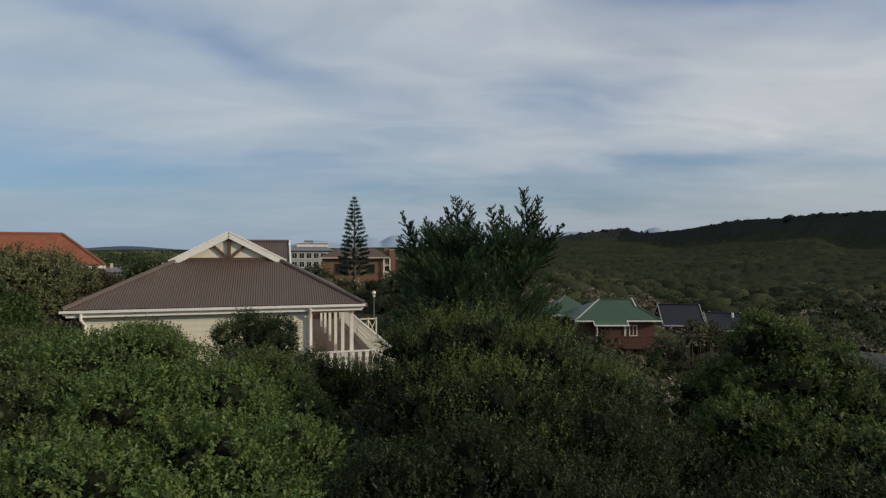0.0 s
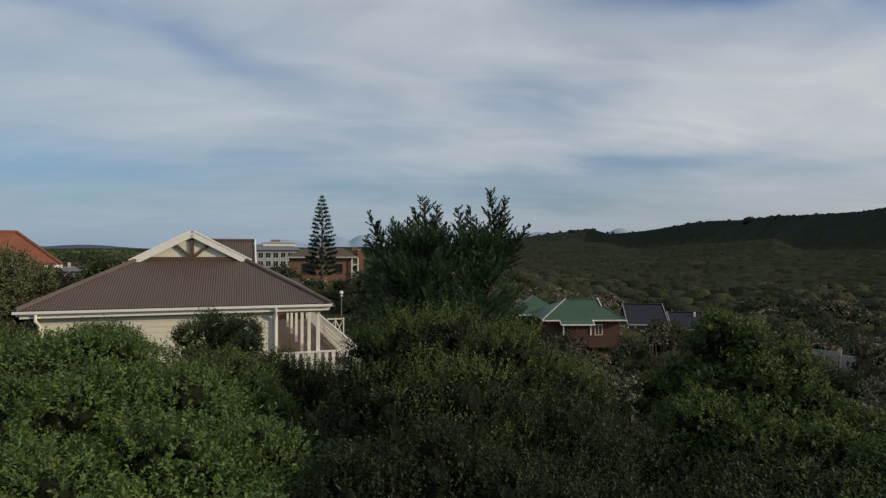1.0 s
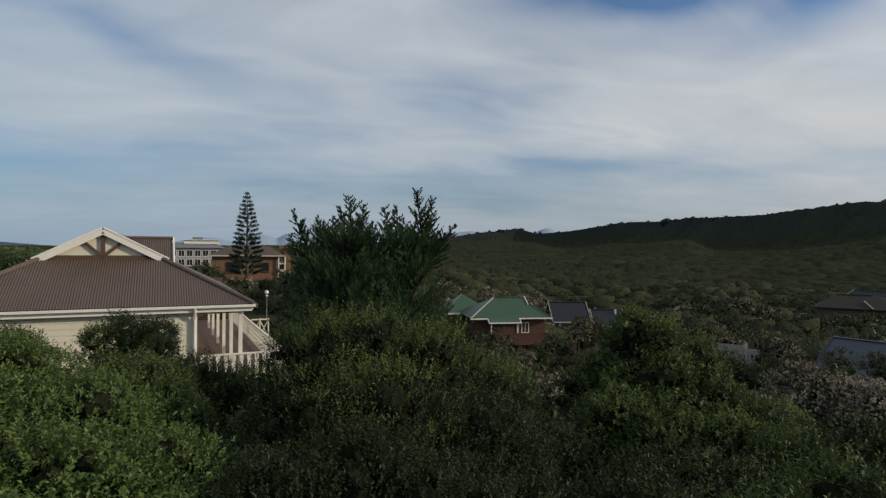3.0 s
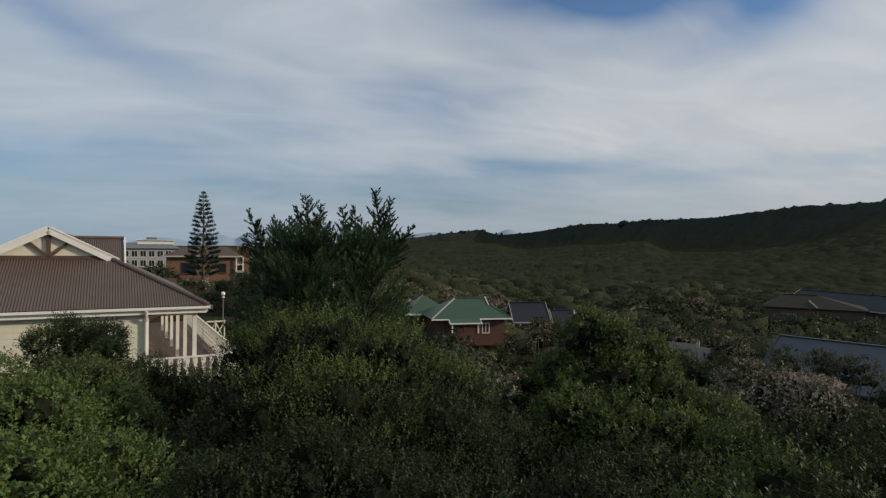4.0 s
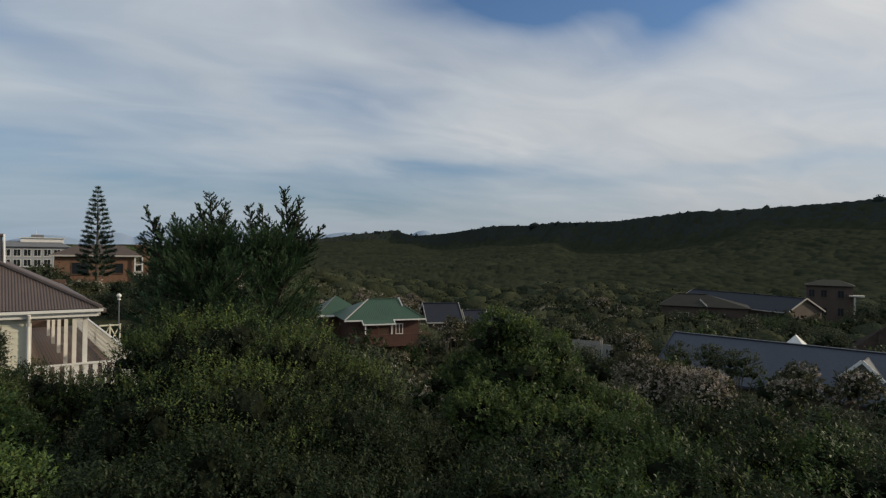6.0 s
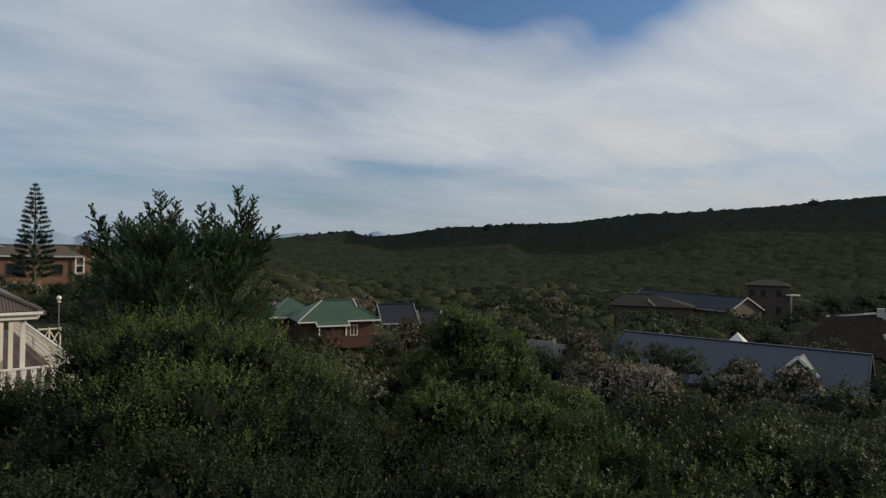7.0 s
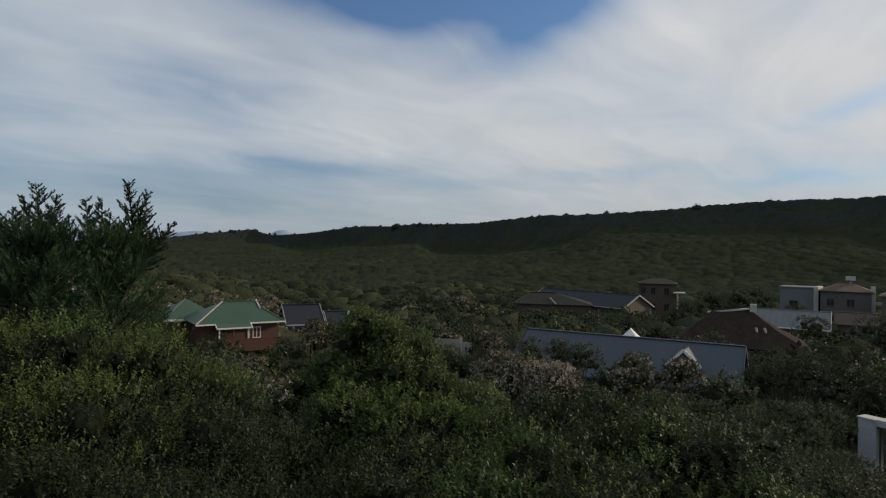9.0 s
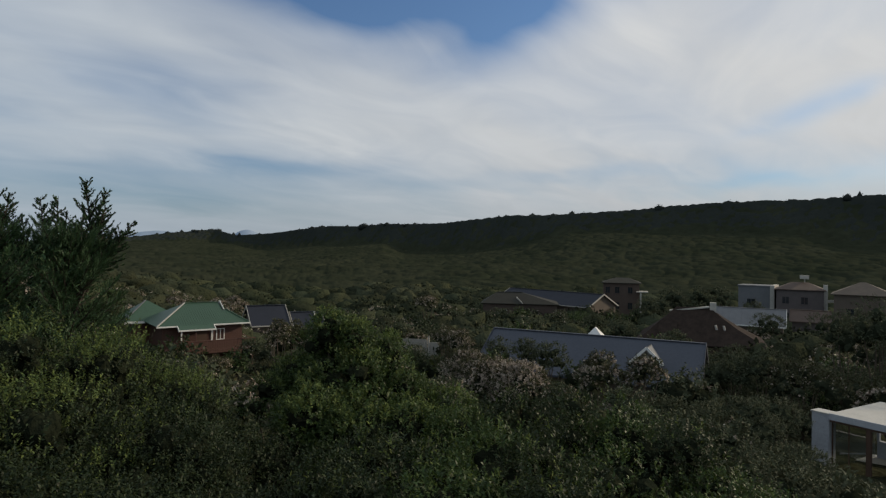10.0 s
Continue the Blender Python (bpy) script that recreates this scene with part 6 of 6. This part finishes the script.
# ---- far scrub, past counting: one mesh ----
def hashed(i, j, k):
    h = np.sin(i * 127.1 + j * 311.7 + k * 74.7) * 43758.5453
    return h - np.floor(h)


def far_scrub(name, label, r0, r1, n, cards, size, seed, mat, yaw0=-80, yaw1=40, zone=None, flat=0.6, sub=1, card=(0.07, 0.15), core=1.0, bloom=0.0):
    """Low rounded clumps with ragged leafy edges, too many to count, in one mesh."""
    rng = np.random.default_rng(seed)
    bm = B()
    bmesh.ops.create_icosphere(bm, subdivisions=sub, radius=1.0)
    base = np.array([v.co[:] for v in bm.verts])
    faces = np.array([[v.index for v in f.verts] for f in bm.faces])
    bm.free()
    yaw = rng.uniform(yaw0, yaw1, n)
    d = np.sqrt(rng.uniform(r0 ** 2, r1 ** 2, n))
    x, y = -np.sin(np.radians(yaw)) * d, np.cos(np.radians(yaw)) * d
    keep = np.ones(n, bool)
    if zone:
        f = (d - np.interp(-yaw, CREST_A, CREST_R)) / 30.0
        keep &= (f > zone[0]) & (f < zone[1])
    for c, r in CLEAR:
        keep &= np.hypot(x - c[0], y - c[1]) > r + 0.6
    k = size * np.clip(np.exp(rng.normal(0, 0.3, n)), 0.5, 1.5) * (1 + 0.35 * (d - r0) / (r1 - r0))
    g = ground(x, y)
    dip = np.abs(rng.normal(0, 0.22, n)) * (d > 110)
    top = np.array([10 + dd * math.tan(radians(allowed(yy, dd) - q)) for yy, dd, q in zip(yaw, d, dip)])
    k = np.minimum(k, (top - g) / 1.25)
    keep &= k > 0.5
    x, y, g, k = x[keep], y[keep], g[keep], k[keep]
    n = len(x)
    ph = rng.uniform(0, 6.28, (n, 1, 6))
    b = base[None]
    w = (1 + 0.22 * np.sin(b[..., 0] * 3.1 + ph[..., 0]) * np.cos(b[..., 1] * 2.7 + ph[..., 1])
         + 0.2 * np.sin(b[..., 0] * 6 + ph[..., 2]) * np.sin(b[..., 1] * 6.5 + ph[..., 3]) + 0.12 * np.sin(b[..., 2] * 7 + ph[..., 4]))
    asp = rng.uniform(0.75, 1.35, (n, 1, 3)) * np.array([1.0, 1.0, flat])
    mid = np.stack([x, y, g + 0.28 * k], -1)[:, None, :]
    V = (b * w[..., None] * k[:, None, None] * asp * core + mid).reshape(-1, 3)
    F = (faces[None] + np.arange(n)[:, None, None] * len(base)).reshape(-1, 3)
    lo_v, lo_f = [V], [F]
    if cards:
        dirs = rng.normal(size=(n, cards, 3))
        dirs[..., 2] = np.abs(dirs[..., 2])
        dirs /= np.linalg.norm(dirs, axis=-1, keepdims=True)
        c = mid + dirs * k[:, None, None] * asp * rng.uniform(0.9, 1.12, (n, cards, 1))
        a = rng.normal(size=(n, cards, 3)) + dirs * 0.5
        a /= np.linalg.norm(a, axis=-1, keepdims=True)
        s = np.cross(a, dirs + rng.normal(size=(n, cards, 3)) * 0.5)
        s /= np.linalg.norm(s, axis=-1, keepdims=True)
        sz = (k[:, None, None] * rng.uniform(*card, (n, cards, 1)))
        q = np.stack([c - a * sz, c + s * sz * 0.6, c + a * sz, c - s * sz * 0.6], 2).reshape(-1, 3)
        m = n * cards
        t = np.arange(m)[:, None] * 4 + len(V)
        lo_v.append(q)
        lo_f.append(np.concatenate([t + np.array([[0, 1, 2]]), t + np.array([[0, 2, 3]])]))
    if bloom:
        # pale flower heads in tufts on the tops of some of the nearer clumps
        pick = np.where((hashed(np.floor(x / 9), np.floor(y / 9), 3) > 0.42) & (rng.random(n) < bloom) & (np.hypot(x, y) < 125))[0]
        tuft = rng.normal(size=(len(pick), 22, 3))
        tuft[..., 2] = np.abs(tuft[..., 2]) + 0.35
        tuft /= np.linalg.norm(tuft, axis=-1, keepdims=True)
        tp = (mid[pick] + tuft * k[pick][:, None, None] * asp[pick] * 1.02)[:, :, None, :] + rng.normal(size=(len(pick), 22, 6, 3)) * 0.10
        up_ = tuft[:, :, None, :] + rng.normal(size=tp.shape) * 0.7
        m = tp.shape[0] * 22 * 6
        leaf_object("valley_blossom", tp.reshape(-1, 3), up_.reshape(-1, 3), rng.normal(size=(m, 3)), rng.uniform(0.16, 0.30, m), rng.uniform(0.09, 0.17, m), M_FLOWER,
                    None, "pale dry flower heads on the valley scrub")
    V, F = np.concatenate(lo_v), np.concatenate(lo_f)
    me = bpy.data.meshes.new(name)
    me.vertices.add(len(V))
    me.vertices.foreach_set("co", V.astype(np.float32).ravel())
    me.loops.add(F.size)
    me.loops.foreach_set("vertex_index", F.astype(np.int32).ravel())
    me.polygons.add(len(F))
    me.polygons.foreach_set("loop_start", np.arange(0, F.size, 3, dtype=np.int32))
    me.polygons.foreach_set("use_smooth", np.ones(len(F), bool))
    me.update(calc_edges=True)
    me.materials.append(mat)
    return tagged(new(name, me), label, "scrub", kind="stuff")


def domes(x, y, cell, key):
    """Heights of packed rounded crowns, one to a cell, 0 to 1."""
    i0, j0 = np.floor(x / cell), np.floor(y / cell)
    z = np.zeros_like(x)
    for di in (-1, 0, 1):
        for dj in (-1, 0, 1):
            i, j = i0 + di, j0 + dj
            cx_, cy_ = (i + hashed(i, j, key)) * cell, (j + hashed(i, j, key + 1)) * cell
            size = 0.55 + 0.45 * hashed(i, j, key + 2)
            q = ((x - cx_) ** 2 + (y - cy_) ** 2) / (cell * 0.95 * size) ** 2
            z = np.maximum(z, size * np.sqrt(np.clip(1 - q, 0, 1)))
    return z


def canopy(name, label, az0, az1, start, end, steps, cell, high, key, mat, da=0.1, sink=0.0):
    """A closed cover of crowns over the ground, from start(azimuth) to end(azimuth) metres off."""
    az_ = np.arange(az0, az1, da)
    t = np.linspace(0, 1, steps)[:, None]
    r = start(az_)[None] * (1 - t) + end(az_)[None] * t
    aa = np.radians(az_)[None] + 0 * r
    x, y = r * np.sin(aa), r * np.cos(aa)
    z = ground(x, y) + 0.4 + high * domes(x, y, cell, key) + 0.3 * high * domes(x, y, cell * 0.43, key + 5)
    # the near edge dips under its neighbour, so that the crowns of both mingle there
    z = z - sink * np.clip(1 - t / 0.3, 0, 1)
    na = len(az_)
    v = np.stack([x, y, z], -1).reshape(-1, 3)
    i = (np.arange(steps - 1)[:, None] * na + np.arange(na - 1)[None]).ravel()
    f = np.stack([i, i + 1, i + na + 1, i + na], 1)
    me = bpy.data.meshes.new(name)
    me.from_pydata(v.tolist(), [], f.tolist())
    me.materials.append(mat)
    me.polygons.foreach_set("use_smooth", [True] * len(me.polygons))
    return tagged(new(name, me), label, "scrub", kind="stuff")


def crest_r(a):
    return np.interp(a, CREST_A, CREST_R)


far_scrub("town_scrub", "dark garden trees and scrub between the houses", 52, 150, 900, 90, 1.9, 506, M_VALLEY, -80, -30, flat=0.85, sub=2, card=(0.07, 0.14), core=0.9)
far_scrub("valley_scrub", "dense dark valley scrub with pale tips", 64, 190, 2300, 44, 2.1, 501, M_VALLEY, flat=0.62, sub=2, card=(0.05, 0.11), core=0.96, bloom=0.8)
canopy("slope_scrub", "dense olive scrub rising towards the ridge", 2, 82, lambda a: 150 + 0 * a, lambda a: crest_r(a) - 4, 230, 5.6, 1.7, 11, M_SLOPE)
canopy("ridge_forest", "dark forest on the steep ridge", 2, 82, lambda a: crest_r(a) - RUN - 8, lambda a: crest_r(a) + 45, 56, 4.6, 2.1, 31, M_RIDGE, sink=3.2)
far_scrub("crest_trees", "dark trees along the top of the ridge", 430, 1120, 3000, 12, 2.7, 509, M_RIDGE, -80, -10, zone=(-0.1, 0.6), flat=0.9, card=(0.12, 0.24))
far_scrub("coast_scrub", "green trees along the coast", 110, 700, 1500, 16, 3.4, 504, M_COAST, -4, 40, card=(0.08, 0.18))
